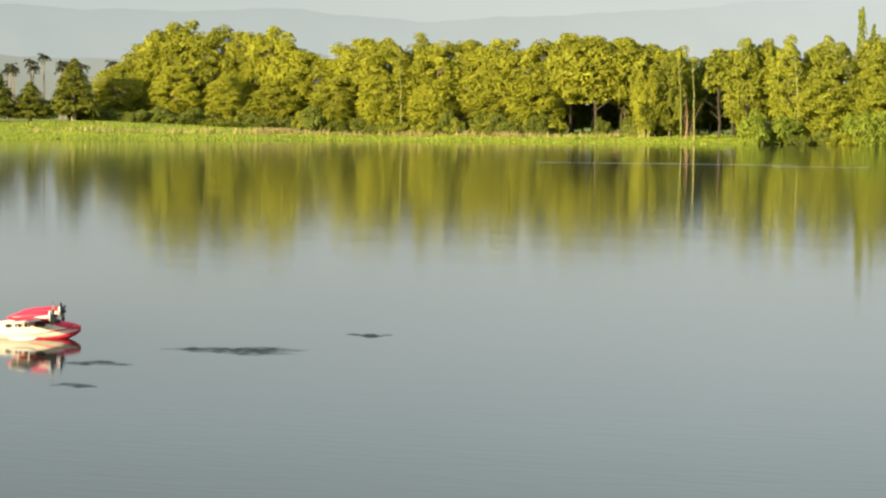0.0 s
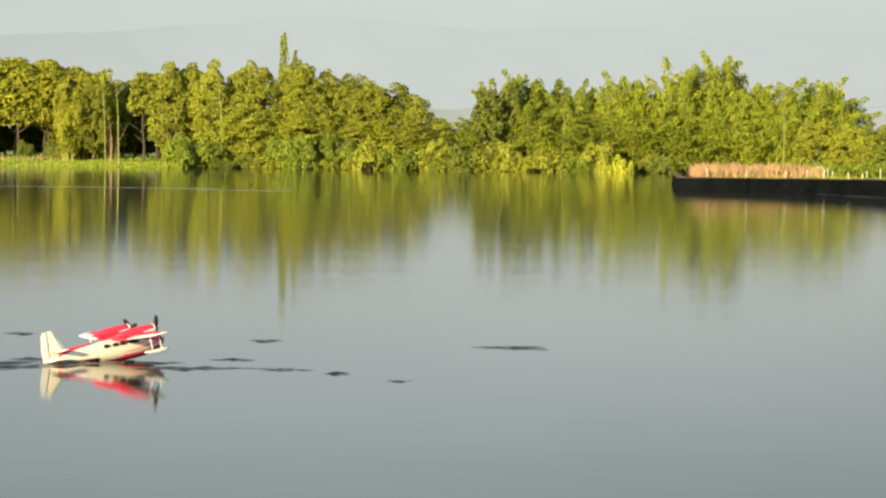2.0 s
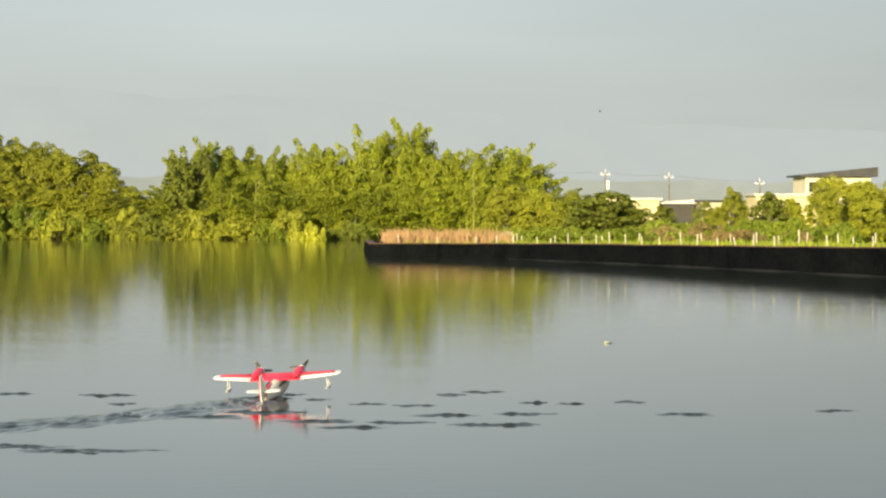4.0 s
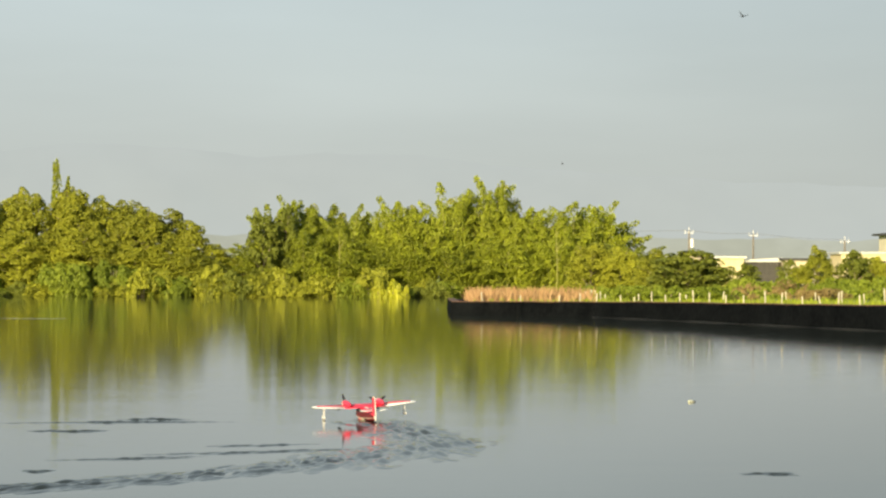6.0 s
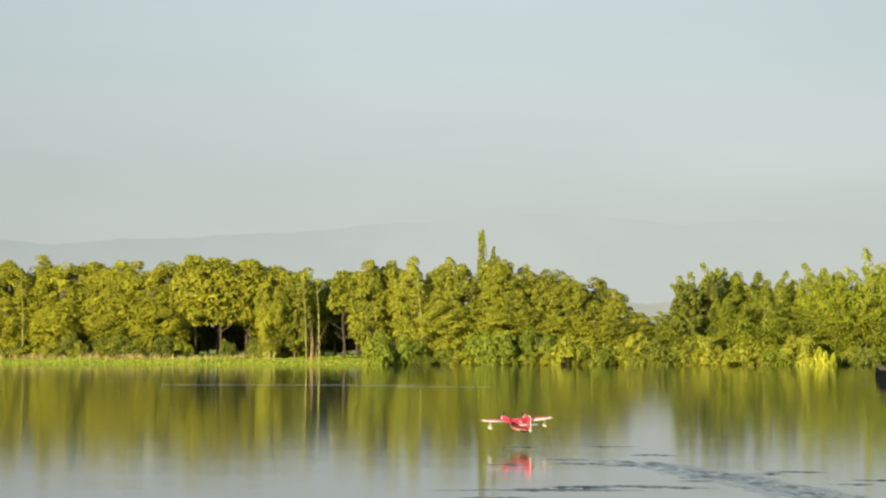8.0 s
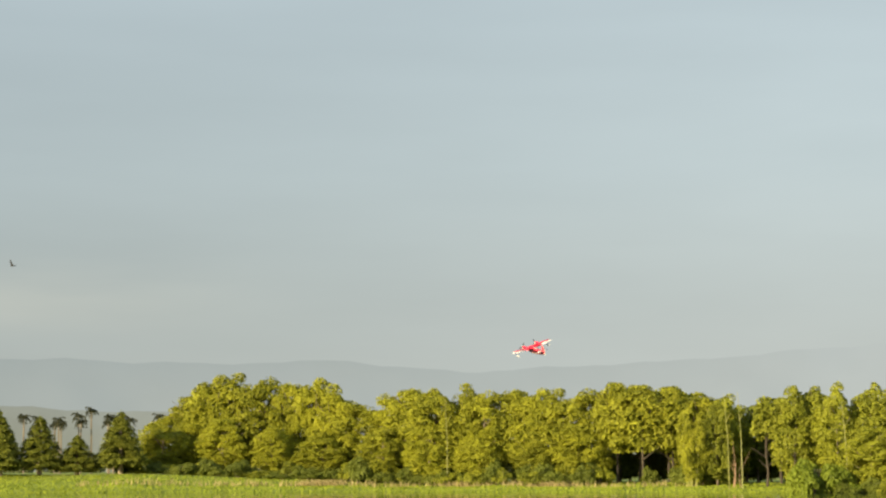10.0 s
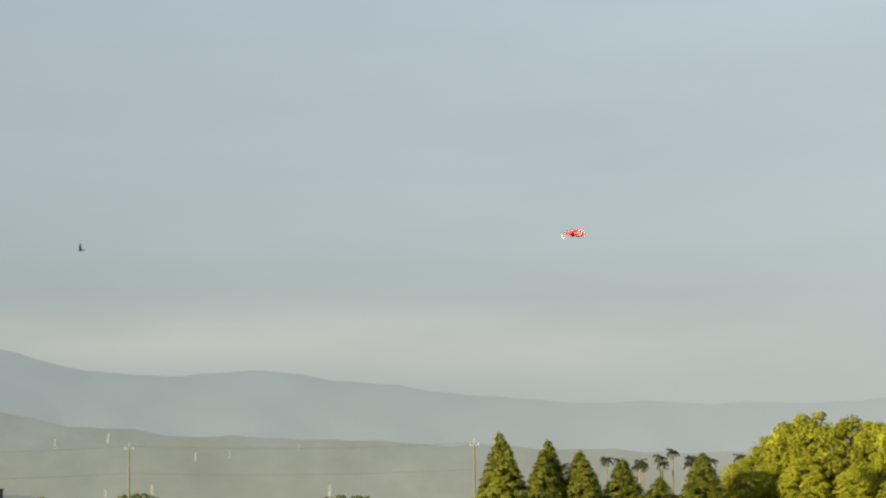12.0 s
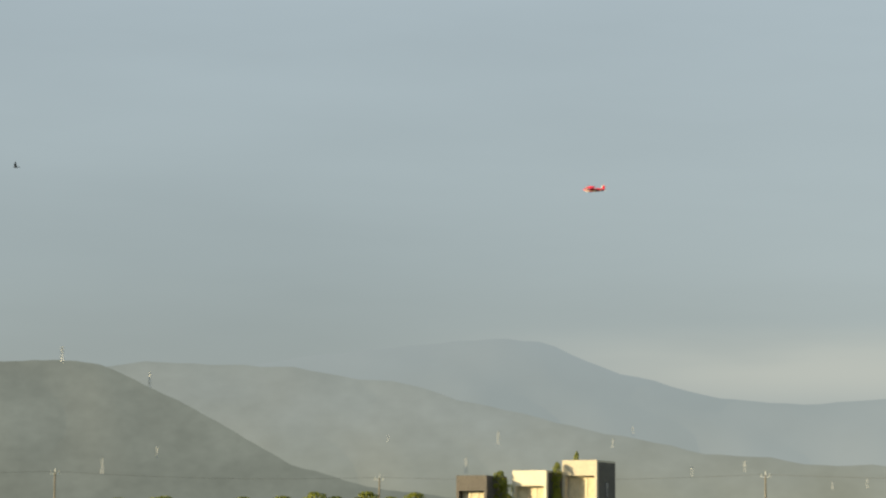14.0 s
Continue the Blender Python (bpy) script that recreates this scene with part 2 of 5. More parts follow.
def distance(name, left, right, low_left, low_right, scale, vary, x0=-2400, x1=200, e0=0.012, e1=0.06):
    """A far backdrop that glows, with haze painted into its colour, which changes from one end of the range to the
    other and from foot to ridge.
    """
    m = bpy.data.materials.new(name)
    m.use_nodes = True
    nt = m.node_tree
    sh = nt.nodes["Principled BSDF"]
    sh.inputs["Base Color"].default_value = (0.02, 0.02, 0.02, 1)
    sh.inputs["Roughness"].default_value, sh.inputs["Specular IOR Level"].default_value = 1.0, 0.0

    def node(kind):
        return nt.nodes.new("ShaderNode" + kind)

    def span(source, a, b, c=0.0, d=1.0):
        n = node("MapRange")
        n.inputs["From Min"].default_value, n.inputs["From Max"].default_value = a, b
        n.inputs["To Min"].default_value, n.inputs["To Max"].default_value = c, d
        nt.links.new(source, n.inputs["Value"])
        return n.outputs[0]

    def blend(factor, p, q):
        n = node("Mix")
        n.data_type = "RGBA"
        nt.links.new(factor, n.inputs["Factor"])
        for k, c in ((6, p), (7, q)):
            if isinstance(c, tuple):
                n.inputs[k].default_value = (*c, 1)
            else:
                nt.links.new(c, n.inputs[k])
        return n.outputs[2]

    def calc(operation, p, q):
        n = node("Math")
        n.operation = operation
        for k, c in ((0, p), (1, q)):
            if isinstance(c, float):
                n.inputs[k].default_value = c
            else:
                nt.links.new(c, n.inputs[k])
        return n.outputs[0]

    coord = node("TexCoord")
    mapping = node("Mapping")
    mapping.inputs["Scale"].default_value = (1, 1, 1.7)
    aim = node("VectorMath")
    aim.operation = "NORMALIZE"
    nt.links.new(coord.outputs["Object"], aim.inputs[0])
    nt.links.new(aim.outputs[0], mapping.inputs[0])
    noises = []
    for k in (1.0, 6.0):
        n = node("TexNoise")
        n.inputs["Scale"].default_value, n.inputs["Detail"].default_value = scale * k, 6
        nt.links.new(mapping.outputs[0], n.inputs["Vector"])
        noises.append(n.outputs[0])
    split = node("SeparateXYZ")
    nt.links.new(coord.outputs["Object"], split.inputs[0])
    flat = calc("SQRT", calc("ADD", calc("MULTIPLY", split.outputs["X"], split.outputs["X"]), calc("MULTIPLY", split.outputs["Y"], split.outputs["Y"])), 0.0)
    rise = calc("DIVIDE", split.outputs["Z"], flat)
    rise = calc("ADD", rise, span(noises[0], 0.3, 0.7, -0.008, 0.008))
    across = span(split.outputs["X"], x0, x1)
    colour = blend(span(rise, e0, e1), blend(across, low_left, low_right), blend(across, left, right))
    scale_node = node("VectorMath")
    scale_node.operation = "SCALE"
    nt.links.new(colour, scale_node.inputs[0])
    nt.links.new(calc("MULTIPLY", span(noises[0], 0.3, 0.7, 1 - vary, 1 + vary), span(noises[1], 0.3, 0.7, 1 - vary * 0.6, 1 + vary * 0.6)), scale_node.inputs["Scale"])
    nt.links.new(scale_node.outputs[0], sh.inputs["Emission Color"])
    sh.inputs["Emission Strength"].default_value = 1.0
    return m


# haze is put into these glowing colours: paler with distance and towards the ridge
M_HILL_NEAR = distance("near_hill_painted_haze", (0.130, 0.144, 0.118), (0.166, 0.179, 0.151), (0.098, 0.110, 0.086), (0.160, 0.171, 0.141), 26.0, 0.10, e0=0.018, e1=0.055)
M_HILL_FOOT = distance("foothill_painted_haze", (0.163, 0.184, 0.166), (0.342, 0.360, 0.326), (0.092, 0.101, 0.071), (0.330, 0.337, 0.266), 22.0, 0.06)
M_HILL_FAR = distance("far_hill_painted_haze", (0.222, 0.257, 0.257), (0.352, 0.384, 0.374), (0.198, 0.225, 0.210), (0.345, 0.370, 0.350), 9.0, 0.02, -2600, -500, 0.03, 0.085)
M_WOODS = surface("far_woods", (0.06, 0.085, 0.03), (0.15, 0.17, 0.06), 0.2, 0.9, island=0.4)
M_RED = surface("red_foam_paint", (0.70, 0.030, 0.070), (0.85, 0.050, 0.105), 6, 0.35, spec=0.4)
M_RED_DARK = surface("dark_red_foam", (0.10, 0.012, 0.016), (0.17, 0.020, 0.026), 6, 0.45, spec=0.3)
M_WING_WHITE = surface("white_foam_paint", (0.78, 0.76, 0.72), (0.86, 0.85, 0.82), 6, 0.4, spec=0.4)
M_HULL_WHITE = surface("cream_foam_paint", (0.80, 0.72, 0.56), (0.88, 0.82, 0.68), 6, 0.4, spec=0.4)
M_BLACK = surface("black_plastic", (0.012, 0.012, 0.013), (0.03, 0.03, 0.03), 8, 0.4)
M_BIRD = surface("dark_feathers", (0.012, 0.012, 0.012), (0.04, 0.04, 0.035), 8, 0.8)


# ---- builders ----
def link(name, verts, faces, material, parent=None, smooth=False):
    me = bpy.data.meshes.new(name)
    me.from_pydata([tuple(v) for v in verts], [], [tuple(f) for f in faces])
    me.materials.append(material)
    if smooth:
        me.polygons.foreach_set("use_smooth", [True] * len(me.polygons))
    me.update()
    ob = new(name, me)
    ob.parent = parent
    return ob


def part(name, bm, material, parent, label="", smooth=False):
    me = bpy.data.meshes.new(name)
    bm.to_mesh(me)
    bm.free()
    me.materials.append(material)
    if smooth:
        me.polygons.foreach_set("use_smooth", [True] * len(me.polygons))
    ob = new(name, me)
    ob.parent = parent
    return tagged(ob, label)


def base(name, m, label, category, group="", kind=""):
    ob = new(name)
    ob.empty_display_size = 0.2
    ob.matrix_basis = m
    return tagged(ob, label, category, group, kind)


def box(bm, x0, x1, y0, y1, z0, z1, bevel=0.0):
    made = bmesh.ops.create_cube(bm, size=1.0, matrix=Matrix.LocRotScale(
        ((x0 + x1) / 2, (y0 + y1) / 2, (z0 + z1) / 2), None, (x1 - x0, y1 - y0, z1 - z0)))
    if bevel:
        edges = {e for v in made["verts"] for e in v.link_edges}
        bmesh.ops.bevel(bm, geom=list(edges), offset=bevel, segments=2, affect="EDGES")


def tube(bm, a, b, r0, r1, n=8):
    a, b = Vector(a), Vector(b)
    turn = (b - a).to_track_quat("Z", "Y").to_matrix().to_4x4()
    bmesh.ops.create_cone(bm, cap_ends=True, segments=n, radius1=r0, radius2=r1, depth=(b - a).length,
                          matrix=Matrix.Translation((a + b) / 2) @ turn)


def loft(bm, sections, close=True):
    """Skin through rings of equal count."""
    rings = [[bm.verts.new(p) for p in s] for s in sections]
    n = len(rings[0])
    for a, b in zip(rings, rings[1:]):
        for k in range(n):
            bm.faces.new((a[k], a[(k + 1) % n], b[(k + 1) % n], b[k]))
    if close:
        bm.faces.new(rings[0][::-1])
        bm.faces.new(rings[-1])
    bmesh.ops.recalc_face_normals(bm, faces=bm.faces[:])


def smoothstep(a, b, x):
    s = np.clip((np.asarray(x, float) - a) / (b - a), 0, 1)
    return s * s * (3 - 2 * s)


def leaf_quads(points, normals, size, aspect, rng, spread=0.6, droop=0.0):
    """Small bent leaf sprays at points: two triangles each, turned about their normals."""
    n = len(points)
    nor = normals + rng.normal(0, spread, (n, 3))
    nor /= np.linalg.norm(nor, axis=1)[:, None] + 1e-9
    ref = rng.normal(0, 1, (n, 3))
    ref[:, 2] -= droop * 3
    u = ref - (ref * nor).sum(1)[:, None] * nor
    u /= np.linalg.norm(u, axis=1)[:, None] + 1e-9
    v = np.cross(nor, u)
    s = size * rng.uniform(0.6, 1.35, n)[:, None]
    a = points - u * s
    c = points + u * s
    b = points + v * s * aspect + nor * s * 0.25
    d = points - v * s * aspect + nor * s * 0.25
    verts = np.stack([a, b, c, d], 1).reshape(-1, 3)
    k = np.arange(n)[:, None] * 4
    faces = np.concatenate([k + [[0, 1, 2]], k + [[0, 2, 3]]], 1).reshape(-1, 3)
    return verts, faces


def puff_points(centres, radii, per, rng, squash=0.8, up=0.5):
    """Points on the outsides of many small puffs, with normals that lean upwards."""
    pts, nors = [], []
    for c, r in zip(centres, radii):
        d = rng.normal(0, 1, (per, 3))
        d /= np.linalg.norm(d, axis=1)[:, None]
        d[:, 2] = np.where(d[:, 2] < -0.35, -d[:, 2], d[:, 2])
        pts.append(c + d * [r, r, r * squash] * rng.uniform(0.75, 1.05, (per, 1)))
        nors.append(d + [0, 0, up])
    return np.concatenate(pts), np.concatenate(nors)


# ---- ground, water, wall ----
WALL = [(1.6, 150.0, 0.60), (1.6, 127.3, 0.66), (5.2, 124.0, 0.70), (8.8, 118.4, 0.76), (11.3, 111.3, 0.84), (13.5, 105.0, 0.87),
        (17.5, 91.5, 0.96), (21.0, 78.0, 1.08), (24.5, 62.0, 1.30), (28.0, 40.0, 1.40), (31.0, 10.0, 1.45)]


def wall_x(y):
    ys = [p[1] for p in WALL][::-1]
    xs = [p[0] for p in WALL][::-1]
    return np.interp(y, ys, xs)


def wall_top(y):
    return np.interp(y, [p[1] for p in WALL][::-1], [p[2] for p in WALL][::-1])


def shore_y(x):
    """The far waterline."""
    x = np.asarray(x, float)
    return 217.6 + 0.5 * np.sin(x * 0.21) + 0.35 * np.sin(x * 0.53 + 1) - 16.0 * smoothstep(-84, -125, x) - 60.0 * smoothstep(-120, -210, x)


def ground_z(x, y):
    x, y = np.asarray(x, float), np.asarray(y, float)
    bump = 0.10 * np.sin(x * 0.31 + y * 0.17) + 0.08 * np.sin(x * 0.83 - y * 0.41)
    back = 3.0 * smoothstep(-49, -42, x)
    far = -1.2 + 1.6 * smoothstep(-6.4, 4.6, y - back - shore_y(x)) + (0.5 + 0.9 * smoothstep(-84, -118, x)) * smoothstep(3, 15, y - shore_y(x))
    right = -1.2 + (wall_top(y) + 1.15) * smoothstep(0.7, 1.3, x - wall_x(y)) * (y < 151)
    near = -1.2 + 1.7 * smoothstep(6.0, 2.0, y)
    left = -1.2 + 2.2 * smoothstep(-205, -222, x)
    z = np.maximum(np.maximum(far, right), np.maximum(near, left))
    return z + np.where(z > 0.2, bump * 0.5, 0)


def make_ground():
    xs = np.unique(np.concatenate([[-4600, -3500, -2500, -1700, -1100, -700, -450, -330, -270], np.arange(-236, -130, 4.0), np.arange(-130, 0, 2.0),
                                   np.arange(0, 34, 0.4), np.arange(34, 80, 3.0), [90, 110, 150, 220, 330, 500, 800, 1300, 2100, 3300, 4600]]))
    ys = np.unique(np.concatenate([[-4600, -2500, -1200, -500, -200, -80, -30, -10, -4, 0], np.arange(1, 12, 1.0), np.arange(12, 200, 3.0),
                                   np.arange(130, 200, 2.0), np.arange(200, 240, 0.8), [245, 252, 262, 280, 310, 360, 450, 600, 900, 1500, 2600, 4600]]))
    gx, gy = np.meshgrid(xs, ys)
    gz = ground_z(gx, gy)
    verts = np.stack([gx, gy, gz], -1).reshape(-1, 3)
    w = len(xs)
    r, c = np.meshgrid(np.arange(len(ys) - 1), np.arange(w - 1), indexing="ij")
    k = (r * w + c).ravel()
    faces = np.stack([k, k + 1, k + w + 1, k + w], 1)
    ob = link("ground", verts, faces, M_GRASS, smooth=True)
    tagged(ob, "green grassy banks and fields round the pond", "ground", kind="structure")


def make_water():
    xs = np.concatenate([np.linspace(-215, 40, 52)])
    ys = np.concatenate([np.linspace(1.5, 224, 46)])
    gx, gy = np.meshgrid(xs, ys)
    verts = np.stack([gx, gy, 0 * gx], -1).reshape(-1, 3)
    w = len(xs)
    r, c = np.meshgrid(np.arange(len(ys) - 1), np.arange(w - 1), indexing="ij")
    k = (r * w + c).ravel()
    ob = link("water", verts, np.stack([k, k + 1, k + w + 1, k + w], 1), M_WATER, smooth=True)
    tagged(ob, "still grey-green pond water mirroring trees and sky", "water", kind="structure")


def strip_wall(name, path, inner, outer, z0, z1, material, label, category):
    """A wall that follows a plan line, from inner to outer beside it."""
    bm = bmesh.new()
    rings = []
    for k, p in enumerate(path):
        a, b = path[max(k - 1, 0)], path[min(k + 1, len(path) - 1)]
        d = Vector((b[0] - a[0], b[1] - a[1], 0)).normalized()
        n = Vector((-d.y, d.x, 0))
        lo, hi = z0(p), z1(p)
        rings.append([Vector((p[0], p[1], 0)) + n * inner[0] + Vector((0, 0, lo)), Vector((p[0], p[1], 0)) + n * outer + Vector((0, 0, lo)),
                      Vector((p[0], p[1], 0)) + n * outer + Vector((0, 0, hi)), Vector((p[0], p[1], 0)) + n * inner[1] + Vector((0, 0, hi))])
    loft(bm, rings)
    ob = part(name, bm, material, None)
    return tagged(ob, label, category, kind="structure")


def make_wall():
    fine = []
    for a, b in zip(WALL, WALL[1:]):
        n = max(1, round(math.dist(a[:2], b[:2]) / 2.2))
        for k in range(n):
            s = k / n
            fine.append([a[i] + (b[i] - a[i]) * s for i in range(3)])
    fine.append(list(WALL[-1]))
    for k, p in enumerate(fine):
        p[0] += 0.05 * math.sin(k * 1.7)
        p[2] += 0.012 * math.sin(k * 2.3)
    wall = strip_wall("retaining_wall", fine, (-0.18, 0.0), 1.7, lambda p: -0.8, lambda p: p[2], M_LINER,
                      "black-lined retaining wall standing in the pond", "wall")
    ob = strip_wall("coping", fine, (-0.02, -0.02), 0.4, lambda p: p[2] + 0.002, lambda p: p[2] + 0.05, M_COPING,
                    "thin rusty brown edge along the wall top", "trim")
    ob.parent = wall
    del ob["category"], ob["kind"]
    near = [p for p in fine if p[1] < 119]
    ob = strip_wall("water_edge_line", near, (-0.23, -0.21), -0.1, lambda p: 0.015, lambda p: 0.03 + 0.012 * math.sin(p[1] * 0.9), M_EDGE_LINE,
                    "pale line above the water", "trim")
    ob.parent = wall
    del ob["category"], ob["kind"]


make_ground()
make_water()
make_wall()


# ---- hills ----
def ridge(azimuths, elevations, wobble, seed):
    def height(az):
        e = np.interp(az, azimuths, elevations)
        return e + wobble * (np.sin(az * 2.1 + seed) * 0.5 + np.sin(az * 5.3 + seed * 2) * 0.3 + np.sin(az * 12.7 + seed) * 0.2)
    return height


FAR_RIDGE = ridge([-75, -63, -55, -53, -51.7, -50.3, -48.9, -47.8, -46.9, -45.8, -44, -42.6, -41.4, -39.6, -37.5, -35.3, -32, -29, -26, -23, -20, -14, -7.7, -4, -1, 3, 8, 16, 30],
                  [3.8, 4.0, 4.33, 4.63, 4.78, 4.91, 5.06, 4.95, 4.6, 4.2, 3.72, 3.52, 3.42, 3.6, 3.39, 3.09, 2.74, 2.68, 2.6, 2.7, 2.4, 2.7, 3.2, 2.9, 3.0, 2.6, 2.3, 2.0, 1.6], 0.05, 1.0)
FOOT_RIDGE = ridge([-75, -62, -58, -55.5, -53, -51, -49, -47, -44, -41, -38, -34, -30, -20, -5, 10, 30],
                   [3.6, 3.9, 4.3, 4.35, 4.15, 3.85, 3.35, 2.9, 2.3, 2.0, 1.9, 1.7, 1.5, 1.2, 1.0, 0.9, 0.8], 0.06, 2.5)
NEAR_RIDGE = ridge([-78, -70, -64, -61, -59.7, -58.6, -57.5, -56.4, -55, -53.9, -52, -48, -44, -40],
                   [3.2, 3.8, 4.15, 4.33, 4.38, 4.27, 3.8, 3.27, 2.52, 1.9, 1.4, 0.9, 0.5, 0.1], 0.03, 0.4)


def hill_z(height, az, dist, d0, d1):
    s = smoothstep(d0, d1, dist)
    rough = 0.06 * np.sin(az * 1.9 + dist * 0.004) * np.sin(dist * 0.006) * s * (1 - s) * 4
    return d1 * np.tan(np.radians(np.maximum(height(az), 0.02))) * (s + rough) + 2.1 * s


def make_hill(name, height, az0, az1, d0, d1, material, label):
    az = np.linspace(az0, az1, 260)
    ds = np.concatenate([np.linspace(d0, d1, 22), [d1 * 1.12]])
    ga, gd = np.meshgrid(az, ds)
    gz = np.where(gd > d1 * 1.01, 0, hill_z(height, ga, gd, d0, d1))
    verts = np.stack([gd * np.sin(np.radians(ga)), gd * np.cos(np.radians(ga)), gz], -1).reshape(-1, 3)
    w = len(az)
    r, c = np.meshgrid(np.arange(len(ds) - 1), np.arange(w - 1), indexing="ij")
    k = (r * w + c).ravel()
    ob = link(name, verts, np.stack([k, k + 1, k + w + 1, k + w], 1), material, smooth=True)
    tagged(ob, label, "hill", kind="structure")


make_hill("backdrop_mountains", FAR_RIDGE, -75, 30, 2700, 4100, M_HILL_FAR, "blue-grey mountains with haze painted in")
make_hill("backdrop_foothills", FOOT_RIDGE, -75, 30, 1500, 2500, M_HILL_FOOT, "olive foothills with haze painted in")
make_hill("backdrop_near_hill", NEAR_RIDGE, -78, -40, 900, 1400, M_HILL_NEAR, "dull green rounded hill with haze painted in")


# ---- trees ----
def limbs(bm, top, spread, rng, count, r=0.16):
    """A tapered, slightly crooked trunk with limbs."""
    p = Vector((0, 0, -0.4))
    trunk = [p]
    for k in range(4):
        p = p + Vector((rng.normal(0, 0.12), rng.normal(0, 0.12), (top + 0.4) / 4))
        trunk.append(p)
    for k in range(4):
        tube(bm, trunk[k], trunk[k + 1], r * (1 - 0.2 * k), r * (0.8 - 0.2 * k) + 0.01, 7)
    for k in range(count):
        s = rng.uniform(0.3, 0.95)
        a = rng.uniform(0, 2 * math.pi)
        foot = trunk[0].lerp(trunk[-1], s)
        out = spread * rng.uniform(0.5, 0.9)
        tip = foot + Vector((math.cos(a) * out, math.sin(a) * out, out * rng.uniform(0.5, 1.1)))
        tube(bm, foot, tip, r * 0.4, r * 0.12, 5)


def crown_tree(name, seed, rx, z0, z1, puffs, per, leaf, aspect, material, label, shape=1.0, droop=0.0, puff_r=(0.42, 0.85), bark=None, spread=0.55, core=0.55):
    """A ten-metre tree of many leaf sprays on puffs, with gaps."""
    rng = np.random.default_rng(seed)
    ob = base(name, pose(0, 0, 0), label, "tree")
    bm = bmesh.new()
    limbs(bm, z1 * 0.72, rx, rng, 9)
    part("trunk", bm, bark or M_BARK, ob)
    d = rng.normal(0, 1, (puffs, 3))
    d /= np.linalg.norm(d, axis=1)[:, None]
    rad = rng.uniform(core, 1.0, puffs) ** 0.6
    mid, half = (z0 + z1) / 2, (z1 - z0) / 2
    lump = 1 + 0.10 * np.sin(d[:, 0] * 5 + seed) + 0.08 * np.sin(d[:, 1] * 7 + seed * 2) + 0.04 * np.sin(d[:, 2] * 6 + seed * 3)
    centres = d * rad[:, None] * lump[:, None] * [rx - 0.6, rx - 0.6, half - 0.6] + [0, 0, mid]
    widen = 1 + shape * 0.25 * np.clip((mid - centres[:, 2]) / half, -1, 1)
    centres[:, :2] *= widen[:, None]
    radii = rng.uniform(*puff_r, puffs)
    pts, nors = puff_points(centres, radii, per, rng)
    verts, faces = leaf_quads(pts, nors, leaf, aspect, rng, spread, droop)
    link("crown", verts, faces, material, ob)
    return ob


def bamboo(name, seed, material, label, plumes=24, per=330, lean=2.3, top=10.0, taper=0.0):
    """A clump of arching culms, each ending in a feathery plume."""
    rng = np.random.default_rng(seed)
    ob = base(name, pose(0, 0, 0), label, "bamboo")
    bm = bmesh.new()
    pts, nors = [], []
    for k in range(plumes):
        a = rng.uniform(0, 2 * math.pi)
        h = top * rng.uniform(0.45, 1.0) if k else top
        out = lean * rng.uniform(0.3, 1.5) * (1.3 - 0.5 * h / top)
        foot = Vector((math.cos(a) * rng.uniform(0, 0.9), math.sin(a) * rng.uniform(0, 0.9), -0.3))
        line = []
        for j in range(7):
            s = j / 6
            bend = s ** 2.2
            line.append(foot + Vector((math.cos(a) * out * bend, math.sin(a) * out * bend, h * (s - 0.20 * s ** 4) / 0.80)))
        for j in range(6):
            tube(bm, line[j], line[j + 1], 0.05 - 0.007 * j, 0.05 - 0.007 * (j + 1), 4)
        for j in range(per):
            s = rng.uniform(0.22, 1.0)
            i = min(int(s * 6), 5)
            c = line[i].lerp(line[i + 1], s * 6 - i)
            w = 0.25 + 0.47 * math.sin(math.pi * min(1.0, (s - 0.15) / 0.85) ** 0.8)
            w *= 1 - taper * s ** 1.5
            o = rng.normal(0, 1, 3)
            o /= np.linalg.norm(o)
            pts.append(np.array(c) + o * w * rng.uniform(0.6, 1.1) * [1, 1, 0.75])
            nors.append(o + [0, 0, 0.5])
    tagged(part("culm", bm, M_CULM, ob), kind="stuff")
    verts, faces = leaf_quads(np.array(pts), np.array(nors), 0.185, 0.36, rng, 0.45, 0.9)
    link("foliage", verts, faces, material, ob)
    return ob


